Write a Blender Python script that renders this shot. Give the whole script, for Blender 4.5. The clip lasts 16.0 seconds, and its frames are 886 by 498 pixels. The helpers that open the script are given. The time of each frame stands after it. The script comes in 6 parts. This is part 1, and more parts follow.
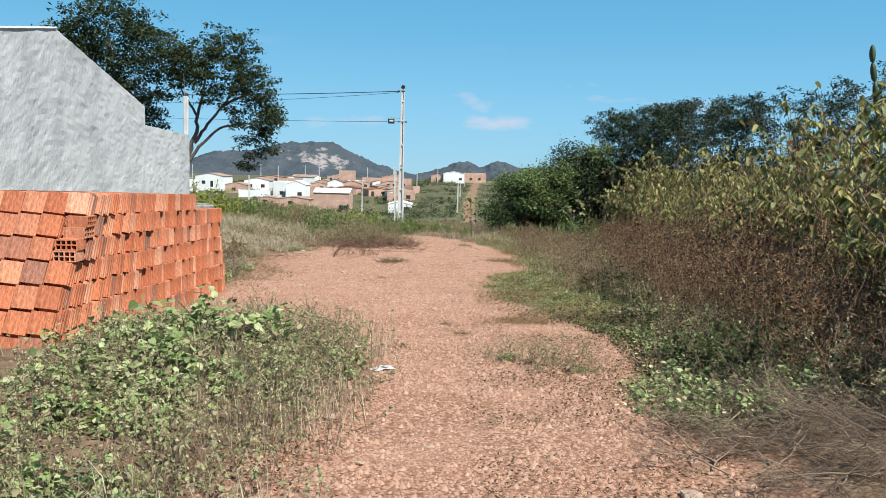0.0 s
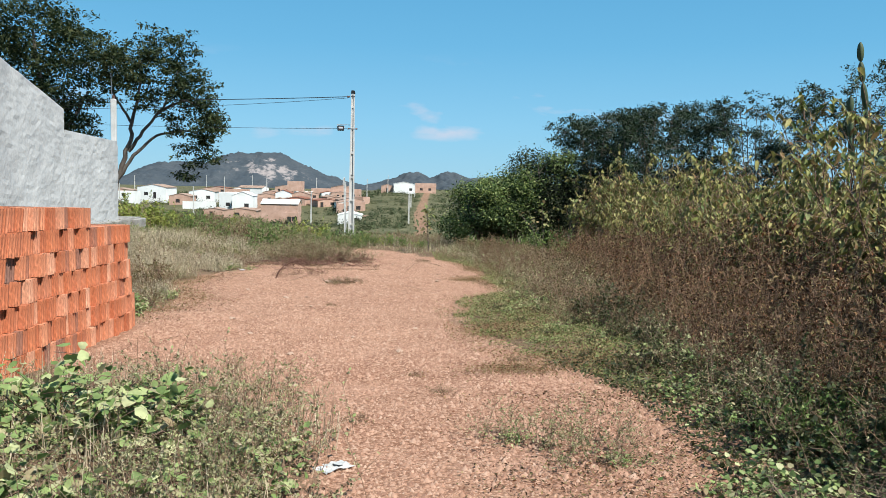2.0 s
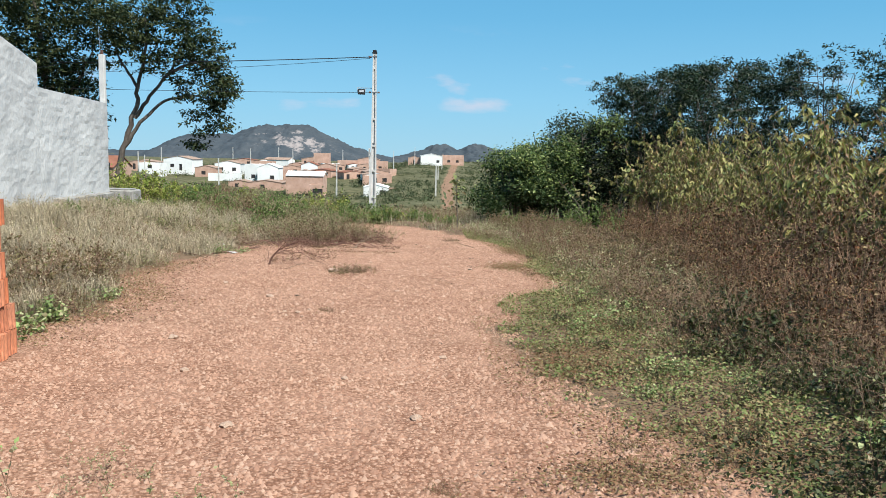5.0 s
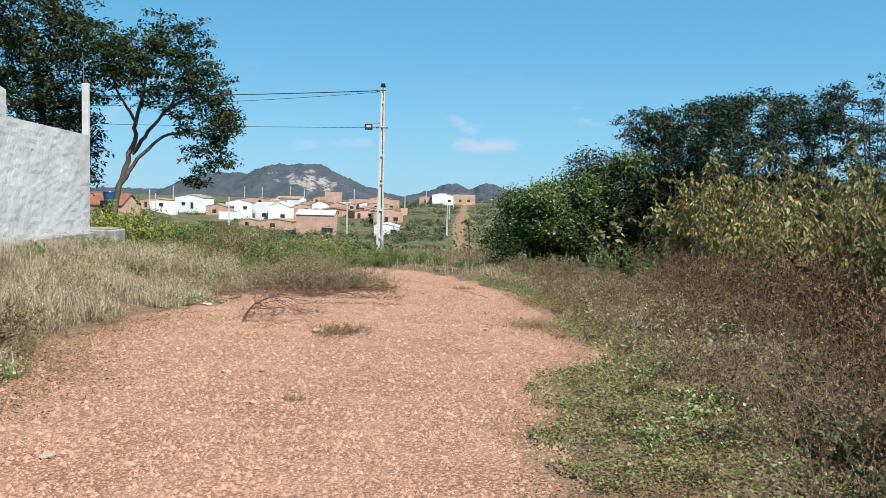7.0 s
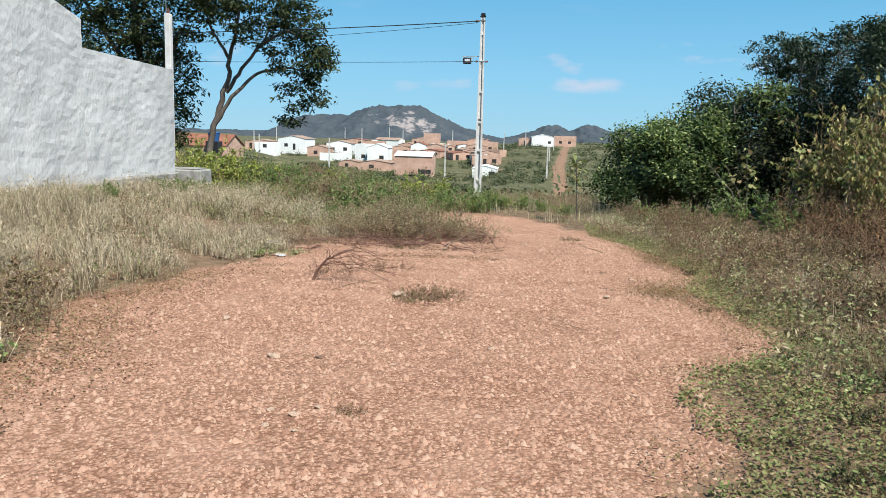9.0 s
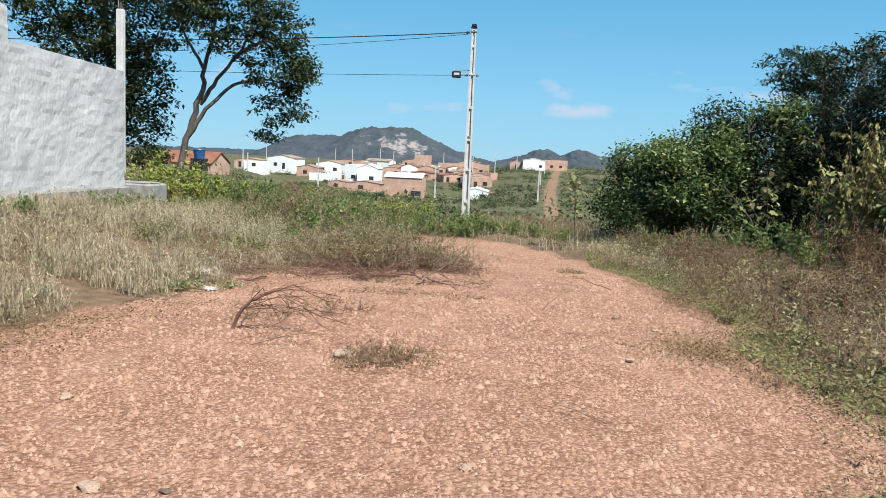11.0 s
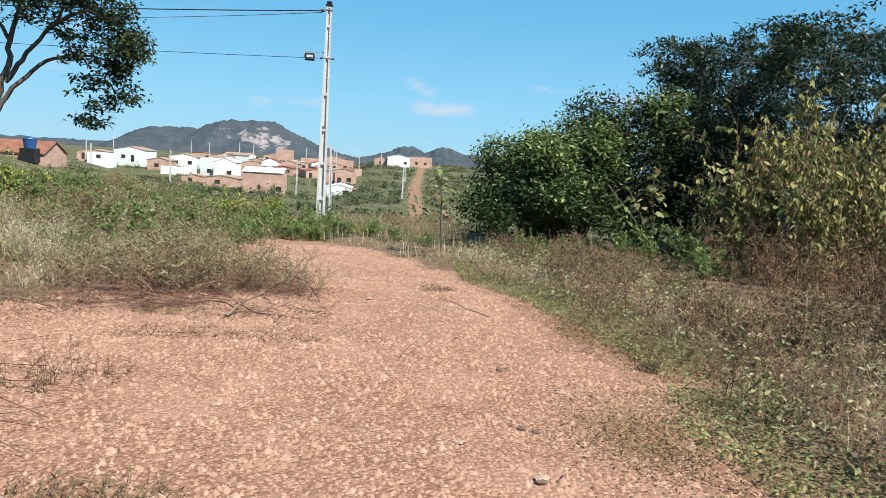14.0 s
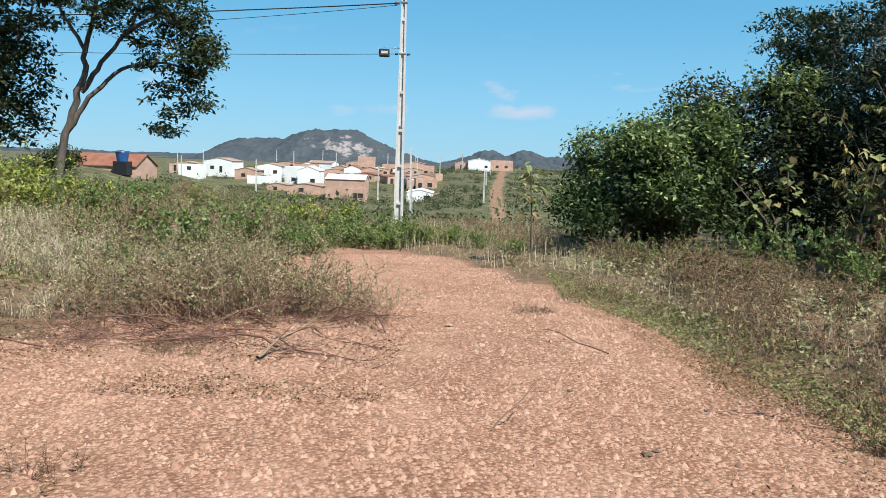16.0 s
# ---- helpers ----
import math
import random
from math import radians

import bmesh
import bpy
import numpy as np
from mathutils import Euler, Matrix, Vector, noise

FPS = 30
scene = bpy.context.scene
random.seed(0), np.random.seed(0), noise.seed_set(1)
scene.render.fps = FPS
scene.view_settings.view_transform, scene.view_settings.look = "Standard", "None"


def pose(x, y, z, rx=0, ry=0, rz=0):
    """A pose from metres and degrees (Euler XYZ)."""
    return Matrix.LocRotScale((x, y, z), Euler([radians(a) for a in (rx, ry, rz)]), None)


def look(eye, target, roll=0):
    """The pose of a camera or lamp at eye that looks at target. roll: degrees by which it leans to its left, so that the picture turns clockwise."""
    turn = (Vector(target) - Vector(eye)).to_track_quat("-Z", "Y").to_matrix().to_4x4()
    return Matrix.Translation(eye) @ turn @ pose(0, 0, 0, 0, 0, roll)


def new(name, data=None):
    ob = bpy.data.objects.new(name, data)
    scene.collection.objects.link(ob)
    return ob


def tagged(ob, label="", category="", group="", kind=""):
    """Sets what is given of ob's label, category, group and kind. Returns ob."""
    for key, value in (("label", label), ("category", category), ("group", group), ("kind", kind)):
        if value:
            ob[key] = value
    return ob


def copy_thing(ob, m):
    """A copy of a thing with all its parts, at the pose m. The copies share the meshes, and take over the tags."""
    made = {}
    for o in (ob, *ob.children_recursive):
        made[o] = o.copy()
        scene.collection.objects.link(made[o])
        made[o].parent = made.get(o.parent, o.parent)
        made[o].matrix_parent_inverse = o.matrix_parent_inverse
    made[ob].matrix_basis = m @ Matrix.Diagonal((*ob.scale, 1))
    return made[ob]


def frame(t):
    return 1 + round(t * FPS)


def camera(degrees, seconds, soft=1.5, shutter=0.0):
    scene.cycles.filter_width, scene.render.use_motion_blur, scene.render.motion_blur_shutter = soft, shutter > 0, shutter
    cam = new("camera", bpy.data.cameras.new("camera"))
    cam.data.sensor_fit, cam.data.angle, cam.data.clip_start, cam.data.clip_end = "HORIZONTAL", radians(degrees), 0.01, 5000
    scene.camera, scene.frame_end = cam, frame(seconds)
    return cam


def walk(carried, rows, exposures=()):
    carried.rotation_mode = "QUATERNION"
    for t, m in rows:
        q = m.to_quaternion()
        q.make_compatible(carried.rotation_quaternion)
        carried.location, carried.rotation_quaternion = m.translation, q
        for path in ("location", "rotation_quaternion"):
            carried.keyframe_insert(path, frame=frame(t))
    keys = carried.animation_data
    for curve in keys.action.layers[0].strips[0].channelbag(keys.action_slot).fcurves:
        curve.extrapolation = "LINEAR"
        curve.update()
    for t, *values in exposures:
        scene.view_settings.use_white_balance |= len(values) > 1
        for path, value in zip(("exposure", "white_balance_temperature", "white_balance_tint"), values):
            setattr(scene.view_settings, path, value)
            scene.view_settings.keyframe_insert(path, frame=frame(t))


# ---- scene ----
cam = camera(59.9, 16.0, soft=0.55)
PATH = [
    (0, (-0.048, 0.024, 1.522), (-0.029, 2.013, 1.317), 1.6),
    (0.5, (-0.115, 0.627, 1.533), (-0.044, 2.616, 1.337), 2.0),
    (1, (-0.158, 1.211, 1.508), (-0.056, 3.198, 1.312), 1.5),
    (1.5, (-0.221, 1.8, 1.492), (-0.122, 3.789, 1.315), 1.6),
    (2, (-0.208, 2.28, 1.459), (-0.061, 4.267, 1.284), 1.4),
    (2.5, (-0.226, 2.822, 1.454), (-0.074, 4.809, 1.279), 1.3),
    (3, (-0.244, 3.393, 1.441), (-0.1, 5.372, 1.196), 1.0),
    (3.5, (-0.175, 3.952, 1.412), (-0.061, 5.936, 1.187), 0.5),
    (3.7, (-0.173, 4.13, 1.382), (-0.061, 6.114, 1.152), 0.7),
    (5.8, (-0.042, 7.003, 1.265), (0.006, 8.986, 1.006), 1.3),
    (6, (-0.051, 7.22, 1.273), (-0.016, 9.202, 1.01), 1.1),
    (6.5, (-0.075, 7.797, 1.244), (-0.039, 9.785, 1.026), 1.7),
    (7, (0.016, 8.334, 1.212), (0.063, 10.328, 1.065), 1.6),
    (7.5, (-0.015, 8.909, 1.159), (-0.054, 10.901, 0.994), 1.6),
    (8, (-0.021, 9.392, 1.164), (-0.12, 11.383, 0.999), 1.9),
    (8.5, (-0.048, 9.891, 1.115), (-0.257, 11.868, 0.896), 1.3),
    (9, (-0.091, 10.477, 1.101), (-0.292, 12.444, 0.798), 1.6),
    (9.2, (-0.095, 10.751, 1.076), (-0.274, 12.72, 0.774), 1.5),
    (11.3, (-0.125, 13.294, 0.895), (-0.295, 15.272, 0.653), 2.9),
    (11.5, (-0.101, 13.496, 0.907), (-0.224, 15.474, 0.633), 2.7),
    (12, (-0.023, 14.032, 0.88), (-0.092, 16.018, 0.653), 2.1),
    (12.5, (0.001, 14.524, 0.827), (0.023, 16.513, 0.621), 3.0),
    (13, (0.043, 14.981, 0.817), (0.259, 16.957, 0.601), 3.0),
    (13.5, (0.055, 15.456, 0.794), (0.173, 17.442, 0.591), 3.2),
    (14, (0.065, 15.953, 0.774), (0.236, 17.932, 0.539), 3.6),
    (14.5, (0.084, 16.588, 0.721), (0.163, 18.572, 0.482), 2.8),
    (15, (0.026, 17.174, 0.637), (0.026, 19.16, 0.407), 3.0),
    (15.5, (0.047, 17.64, 0.629), (0.051, 19.625, 0.386), 2.1),
    (16, (0.078, 18.104, 0.605), (0.036, 20.09, 0.37), 2.0),
]
walk(cam, [(t, look(eye, target, roll)) for t, eye, target, roll in PATH], [(0, 0.87), (3, 0.86), (7, 0.89), (9, 0.88), (12, 0.94), (13.5, 0.99), (15, 0.92), (16, 0.90)])

# ---- world, sun ----
SUN_EL, SUN_AZ = 54.0, 137.0  # degrees; azimuth clockwise from +y
sun_dir = Vector((math.sin(radians(SUN_AZ)) * math.cos(radians(SUN_EL)), math.cos(radians(SUN_AZ)) * math.cos(radians(SUN_EL)), math.sin(radians(SUN_EL))))
world = bpy.data.worlds.new("sky_world")
scene.world = world
world.use_nodes = True
wn, wl = world.node_tree.nodes, world.node_tree.links
wn.clear()
w_out = wn.new("ShaderNodeOutputWorld")
w_bg = wn.new("ShaderNodeBackground")
w_sky = wn.new("ShaderNodeTexSky")
w_sky.sky_type, w_sky.sun_disc = "NISHITA", False
w_sky.sun_elevation, w_sky.sun_rotation = radians(SUN_EL), radians(SUN_AZ)
w_sky.air_density, w_sky.dust_density, w_sky.ozone_density = 1.0, 0.0, 3.0
w_bg.inputs["Strength"].default_value = 0.0895
# a few small clouds low over the horizon, all round
w_co = wn.new("ShaderNodeTexCoord")
w_map = wn.new("ShaderNodeMapping")
w_map.inputs["Scale"].default_value = (9.0, 9.0, 26.0)
w_noise = wn.new("ShaderNodeTexNoise")
w_noise.inputs["Scale"].default_value, w_noise.inputs["Detail"].default_value = 1.0, 5.0
w_ramp = wn.new("ShaderNodeValToRGB")
w_ramp.color_ramp.elements[0].position, w_ramp.color_ramp.elements[1].position = 0.6, 0.78
w_sep = wn.new("ShaderNodeSeparateXYZ")
w_band = wn.new("ShaderNodeValToRGB")
for pos, v in ((0.035, 0), (0.06, 1), (0.1, 1), (0.16, 0)):
    e = w_band.color_ramp.elements.new(pos)
    e.color = (v, v, v, 1)
w_band.color_ramp.elements.remove(w_band.color_ramp.elements[0])
w_band.color_ramp.elements.remove(w_band.color_ramp.elements[-1])
w_mul = wn.new("ShaderNodeMath")
w_mul.operation = "MULTIPLY"
w_mix = wn.new("ShaderNodeMixRGB")
w_mix.inputs[2].default_value = (4.9, 4.5, 5.0, 1)
w_half = wn.new("ShaderNodeMath")
w_half.operation = "MULTIPLY"
w_half.inputs[1].default_value = 0.7
wl.new(w_co.outputs["Generated"], w_map.inputs[0])
wl.new(w_map.outputs[0], w_noise.inputs["Vector"])
wl.new(w_noise.outputs["Fac"], w_ramp.inputs[0])
wl.new(w_co.outputs["Generated"], w_sep.inputs[0])
wl.new(w_sep.outputs["Z"], w_band.inputs[0])
wl.new(w_ramp.outputs[0], w_mul.inputs[0])
wl.new(w_band.outputs[0], w_mul.inputs[1])
wl.new(w_mul.outputs[0], w_half.inputs[0])
wl.new(w_half.outputs[0], w_mix.inputs[0])
# the clear dry-season blue, paler towards the horizon
w_grad = wn.new("ShaderNodeValToRGB")
for k, (pos, c) in enumerate(((0.0, (0.29, 0.63, 0.86)), (1.0, (0.06, 0.25, 0.48)), (0.07, (0.24, 0.60, 0.88)), (0.17, (0.145, 0.49, 0.80)), (0.32, (0.085, 0.375, 0.68)))):
    e = w_grad.color_ramp.elements[k] if k < 2 else w_grad.color_ramp.elements.new(pos)
    e.position, e.color = pos, (*c, 1)
w_scale = wn.new("ShaderNodeVectorMath")
w_scale.operation = "SCALE"
w_scale.inputs["Scale"].default_value = 5.95
w_blend = wn.new("ShaderNodeMixRGB")
w_blend.inputs[0].default_value = 0.92
wl.new(w_sep.outputs["Z"], w_grad.inputs[0])
wl.new(w_grad.outputs[0], w_scale.inputs[0])
wl.new(w_sky.outputs[0], w_blend.inputs[1])
wl.new(w_scale.outputs[0], w_blend.inputs[2])
wl.new(w_blend.outputs[0], w_mix.inputs[1])
wl.new(w_mix.outputs[0], w_bg.inputs["Color"])
wl.new(w_bg.outputs[0], w_out.inputs["Surface"])
sun = new("sun", bpy.data.lights.new("sun", "SUN"))
sun.data.energy, sun.data.angle, sun.data.color = 5.0, radians(0.55), (0.98, 0.965, 0.905)
sun.matrix_world = look(sun_dir * 100, (0, 0, 0))


# ---- materials ----
TONE = 0.655  # one common measure for all base colours


def shader(name, cols, scale=3.0, rough=0.9, bump=0.3, bscale=40.0, by="noise", thin=0.0, fine=0.25, stretch=(1, 1, 1), metal=0.0, spec=0.3):
    """A procedural surface. by: what picks the colour: noise, island (each loose piece) or object."""
    m = bpy.data.materials.new(name)
    m.use_nodes = True
    n, l = m.node_tree.nodes, m.node_tree.links
    bsdf = n["Principled BSDF"]
    co = n.new("ShaderNodeTexCoord")
    mp = n.new("ShaderNodeMapping")
    mp.inputs["Scale"].default_value = stretch
    l.new(co.outputs["Object"], mp.inputs[0])
    big = n.new("ShaderNodeTexNoise")
    big.inputs["Scale"].default_value, big.inputs["Detail"].default_value = scale, 6.0
    l.new(mp.outputs[0], big.inputs["Vector"])
    ramp = n.new("ShaderNodeValToRGB")
    els = ramp.color_ramp.elements
    lo, hi = (0.3, 0.7) if by == "noise" else (0.0, 1.0)
    for i, c in enumerate(cols):
        p = lo + (hi - lo) * i / max(1, len(cols) - 1)
        e = els[i] if i < 2 else els.new(p)
        e.position, e.color = p, (*(TONE * v for v in c), 1)
    if by == "noise":
        l.new(big.outputs["Fac"], ramp.inputs[0])
    elif by == "island":
        geo = n.new("ShaderNodeNewGeometry")
        l.new(geo.outputs["Random Per Island"], ramp.inputs[0])
    else:
        inf = n.new("ShaderNodeObjectInfo")
        l.new(inf.outputs["Random"], ramp.inputs[0])
    small = n.new("ShaderNodeTexNoise")
    small.inputs["Scale"].default_value, small.inputs["Detail"].default_value = bscale, 5.0
    l.new(mp.outputs[0], small.inputs["Vector"])
    mr = n.new("ShaderNodeMapRange")
    mr.inputs[1].default_value, mr.inputs[2].default_value = 0.25, 0.75
    mr.inputs[3].default_value, mr.inputs[4].default_value = 1 - fine, 1 + fine
    l.new(small.outputs["Fac"], mr.inputs[0])
    mr2 = n.new("ShaderNodeMapRange")
    mr2.inputs[1].default_value, mr2.inputs[2].default_value = 0.25, 0.75
    mr2.inputs[3].default_value, mr2.inputs[4].default_value = 1 - fine * 0.6, 1 + fine * 0.6
    l.new(big.outputs["Fac"], mr2.inputs[0])
    mm = n.new("ShaderNodeMath")
    mm.operation = "MULTIPLY"
    l.new(mr.outputs[0], mm.inputs[0])
    l.new(mr2.outputs[0], mm.inputs[1])
    sc = n.new("ShaderNodeVectorMath")
    sc.operation = "SCALE"
    l.new(ramp.outputs[0], sc.inputs[0])
    l.new(mm.outputs[0], sc.inputs["Scale"])
    l.new(sc.outputs[0], bsdf.inputs["Base Color"])
    bsdf.inputs["Roughness"].default_value = rough
    bsdf.inputs["Metallic"].default_value = metal
    bsdf.inputs["Specular IOR Level"].default_value = spec
    if bump:
        b = n.new("ShaderNodeBump")
        b.inputs["Strength"].default_value, b.inputs["Distance"].default_value = bump, 0.02
        l.new(small.outputs["Fac"], b.inputs["Height"])
        l.new(b.outputs[0], bsdf.inputs["Normal"])
    if thin:
        tr = n.new("ShaderNodeBsdfTranslucent")
        l.new(sc.outputs[0], tr.inputs[0])
        mx = n.new("ShaderNodeMixShader")
        mx.inputs[0].default_value = thin
        l.new(bsdf.outputs[0], mx.inputs[1])
        l.new(tr.outputs[0], mx.inputs[2])
        l.new(mx.outputs[0], n["Material Output"].inputs[0])
    return m


M = {}
M["plaster"] = shader("grey_plaster", [(0.524, 0.524, 0.524), (0.595, 0.595, 0.590), (0.647, 0.647, 0.638)], 0.8, 0.9, 0.8, 15.0, fine=0.10, stretch=(1, 1, 0.6))
M["concrete"] = shader("old_concrete", [(0.281, 0.265, 0.242), (0.390, 0.382, 0.359)], 4, 0.9, 0.4, 40)
M["pole"] = shader("pale_concrete", [(0.68, 0.66, 0.63), (0.80, 0.78, 0.75)], 2.0, 0.85, 0.2, 30, fine=0.1)
M["brick"] = shader("fired_clay_brick", [(0.50, 0.15, 0.07), (0.68, 0.225, 0.105), (0.58, 0.18, 0.085), (0.76, 0.31, 0.17), (0.52, 0.16, 0.075), (0.82, 0.40, 0.25), (0.62, 0.20, 0.095), (0.30, 0.16, 0.12)], 14, 0.85, 0.5, 60, by="object", fine=0.35, stretch=(1, 1, 0.35))
M["brick_core"] = shader("fired_clay_brick_inner", [(0.50, 0.15, 0.07), (0.68, 0.225, 0.105), (0.76, 0.31, 0.17)], 9, 0.85, 0.35, 50, by="island")
M["bark"] = shader("grey_bark", [(0.10, 0.08, 0.065), (0.19, 0.16, 0.135)], 4, 0.95, 0.6, 25, stretch=(1, 1, 0.3))
M["twig"] = shader("dry_twig", [(0.12, 0.065, 0.04), (0.21, 0.13, 0.085), (0.36, 0.26, 0.18)], 3, 0.9, 0.2, 60, by="island")
M["twig_pale"] = shader("bleached_dry_twig", [(0.13, 0.08, 0.055), (0.23, 0.155, 0.105), (0.36, 0.265, 0.19), (0.10, 0.06, 0.04)], 3, 0.9, 0.2, 60, by="island")
M["twig_red"] = shader("dead_red_brown_twig", [(0.14, 0.06, 0.045), (0.22, 0.11, 0.08), (0.27, 0.17, 0.13)], 3, 0.9, 0.2, 60, by="island")
M["weed_stem"] = shader("dry_weed_stem", [(0.210, 0.123, 0.079), (0.326, 0.209, 0.136), (0.441, 0.314, 0.211)], 3, 0.9, 0, 60, by="island")
M["leaf_lime"] = shader("bright_lime_leaf", [(0.20, 0.29, 0.05), (0.34, 0.42, 0.08), (0.48, 0.52, 0.11), (0.60, 0.57, 0.17)], 1, 0.6, 0, 30, by="island", thin=0.35)
M["leaf_fresh"] = shader("fresh_shrub_leaf", [(0.10, 0.18, 0.045), (0.17, 0.27, 0.07), (0.25, 0.36, 0.10), (0.34, 0.40, 0.14)], 1, 0.6, 0, 30, by="island", thin=0.35)
M["clod"] = shader("dark_clod", [(0.132, 0.090, 0.067), (0.264, 0.170, 0.114)], 8, 0.95, 0.4, 40)
M["straw"] = shader("dry_grass_blade", [(0.27, 0.205, 0.125), (0.56, 0.455, 0.31), (0.76, 0.63, 0.46), (0.44, 0.38, 0.21), (0.88, 0.75, 0.56)], 2, 0.9, 0, 30, by="island", thin=0.3)
M["leaf_tree"] = shader("dark_tree_leaf", [(0.018, 0.034, 0.012), (0.034, 0.058, 0.019), (0.062, 0.088, 0.028), (0.12, 0.12, 0.045)], 1, 0.75, 0, 30, by="island", thin=0.25)
M["leaf_verge"] = shader("mixed_verge_leaf", [(0.034, 0.055, 0.016), (0.059, 0.083, 0.022), (0.106, 0.128, 0.037), (0.039, 0.050, 0.016), (0.156, 0.172, 0.055), (0.023, 0.035, 0.011), (0.211, 0.195, 0.086), (0.078, 0.051, 0.025)], 1, 0.6, 0, 30, by="island", thin=0.25)
# darker leaf for bushes below the trees, their shade put into the colour
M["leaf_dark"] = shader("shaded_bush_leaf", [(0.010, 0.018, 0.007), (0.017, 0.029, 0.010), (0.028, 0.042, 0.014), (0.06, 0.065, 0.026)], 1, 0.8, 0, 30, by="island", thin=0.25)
M["twig_dark"] = shader("dark_brown_twig", [(0.075, 0.037, 0.018), (0.163, 0.086, 0.050), (0.475, 0.302, 0.190), (0.213, 0.108, 0.060)], 3, 0.9, 0.2, 60, by="island")
M["leaf_fine"] = shader("small_tree_leaf", [(0.014, 0.032, 0.018), (0.026, 0.050, 0.024), (0.042, 0.072, 0.030), (0.075, 0.092, 0.045)], 1, 0.45, 0, 30, by="island", thin=0.2)
M["leaf_green"] = shader("fresh_green_leaf", [(0.144, 0.198, 0.060), (0.240, 0.300, 0.090), (0.312, 0.348, 0.120), (0.408, 0.384, 0.168), (0.432, 0.300, 0.156), (0.192, 0.252, 0.072), (0.324, 0.204, 0.120)], 1, 0.6, 0, 30, by="island", thin=0.3)
M["leaf_bush"] = shader("bush_leaf", [(0.018, 0.041, 0.012), (0.032, 0.068, 0.017), (0.054, 0.095, 0.024), (0.108, 0.135, 0.045)], 1, 0.7, 0, 30, by="island", thin=0.25)
M["leaf_yellow"] = shader("yellowing_leaf", [(0.099, 0.149, 0.041), (0.209, 0.248, 0.064), (0.340, 0.340, 0.094), (0.505, 0.439, 0.143), (0.329, 0.181, 0.082), (0.238, 0.259, 0.098), (0.549, 0.483, 0.176), (0.110, 0.154, 0.044)], 1, 0.6, 0, 30, by="island", thin=0.3)
M["leaf_dry"] = shader("dry_shrub_leaf", [(0.073, 0.034, 0.019), (0.109, 0.063, 0.033), (0.073, 0.059, 0.022), (0.194, 0.123, 0.070), (0.097, 0.039, 0.022), (0.220, 0.078, 0.031), (0.396, 0.268, 0.123), (0.099, 0.102, 0.031), (0.484, 0.342, 0.176)], 1, 0.85, 0, 30, by="island", thin=0.2)
M["leaf_sage"] = shader("grey_green_weed_leaf", [(0.224, 0.260, 0.100), (0.342, 0.354, 0.153), (0.448, 0.401, 0.224), (0.566, 0.472, 0.307), (0.283, 0.354, 0.124)], 1, 0.8, 0, 30, by="island", thin=0.25)
M["leaf_weed"] = shader("fine_dry_weed_leaf", [(0.141, 0.133, 0.049), (0.233, 0.147, 0.077), (0.208, 0.184, 0.065), (0.349, 0.250, 0.136), (0.233, 0.118, 0.071), (0.166, 0.170, 0.055), (0.433, 0.324, 0.194)], 1, 0.85, 0, 30, by="island", thin=0.2)
# bush leaf with the brightness of the sunlit crown put into its colour
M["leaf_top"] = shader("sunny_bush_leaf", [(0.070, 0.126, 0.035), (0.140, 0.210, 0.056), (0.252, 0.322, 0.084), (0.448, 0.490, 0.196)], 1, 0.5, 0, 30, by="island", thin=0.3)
M["leaf_creeper"] = shader("broad_creeper_leaf", [(0.112, 0.168, 0.050), (0.246, 0.347, 0.112), (0.381, 0.482, 0.168), (0.168, 0.258, 0.078), (0.493, 0.560, 0.224), (0.650, 0.672, 0.358), (0.381, 0.280, 0.157)], 1, 0.65, 0, 30, by="island", thin=0.3)
M["leaf_red"] = shader("reddish_ground_leaf", [(0.26, 0.12, 0.065), (0.34, 0.19, 0.10), (0.23, 0.20, 0.08), (0.40, 0.27, 0.15)], 1, 0.8, 0, 30, by="island", thin=0.2)
M["leaf_far"] = shader("scrub_leaf", [(0.045, 0.062, 0.026), (0.07, 0.095, 0.035), (0.11, 0.12, 0.055), (0.055, 0.085, 0.028)], 1, 0.8, 0, 3, by="island")
M["stone"] = shader("red_gravel_stone", [(0.297, 0.151, 0.101), (0.465, 0.265, 0.180), (0.535, 0.326, 0.228), (0.396, 0.216, 0.144), (0.564, 0.371, 0.268), (0.495, 0.285, 0.195), (0.257, 0.135, 0.091), (0.446, 0.245, 0.164)], 6, 0.95, 0.2, 60, by="island", fine=0.15)
M["pale_stone"] = shader("pale_stone", [(0.46, 0.30, 0.21), (0.60, 0.44, 0.33)], 8, 0.9, 0.4, 50)
M["white_wall"] = shader("whitewash", [(0.977, 0.977, 0.943), (1.109, 1.109, 1.074)], 0.3, 0.85, 0.05, 6, fine=0.05)
M["brick_wall"] = shader("bare_brick_wall", [(0.577, 0.357, 0.263), (0.728, 0.480, 0.376)], 0.6, 0.9, 0.1, 8, fine=0.12)
M["roof"] = shader("clay_tile_roof", [(0.36, 0.23, 0.17), (0.48, 0.34, 0.26)], 0.8, 0.9, 0.2, 12, fine=0.15)
M["roof_red"] = shader("red_tile_roof", [(0.262, 0.102, 0.060), (0.337, 0.143, 0.091)], 0.8, 0.9, 0.2, 12, fine=0.15)
M["dark"] = shader("dark_opening", [(0.03, 0.03, 0.03), (0.06, 0.05, 0.05)], 2, 0.7, 0, 10)
M["blue"] = shader("blue_plastic", [(0.03, 0.10, 0.28), (0.04, 0.13, 0.34)], 2, 0.4, 0, 10)
M["black"] = shader("black_paint", [(0.015, 0.015, 0.018), (0.03, 0.03, 0.033)], 5, 0.45, 0, 10)
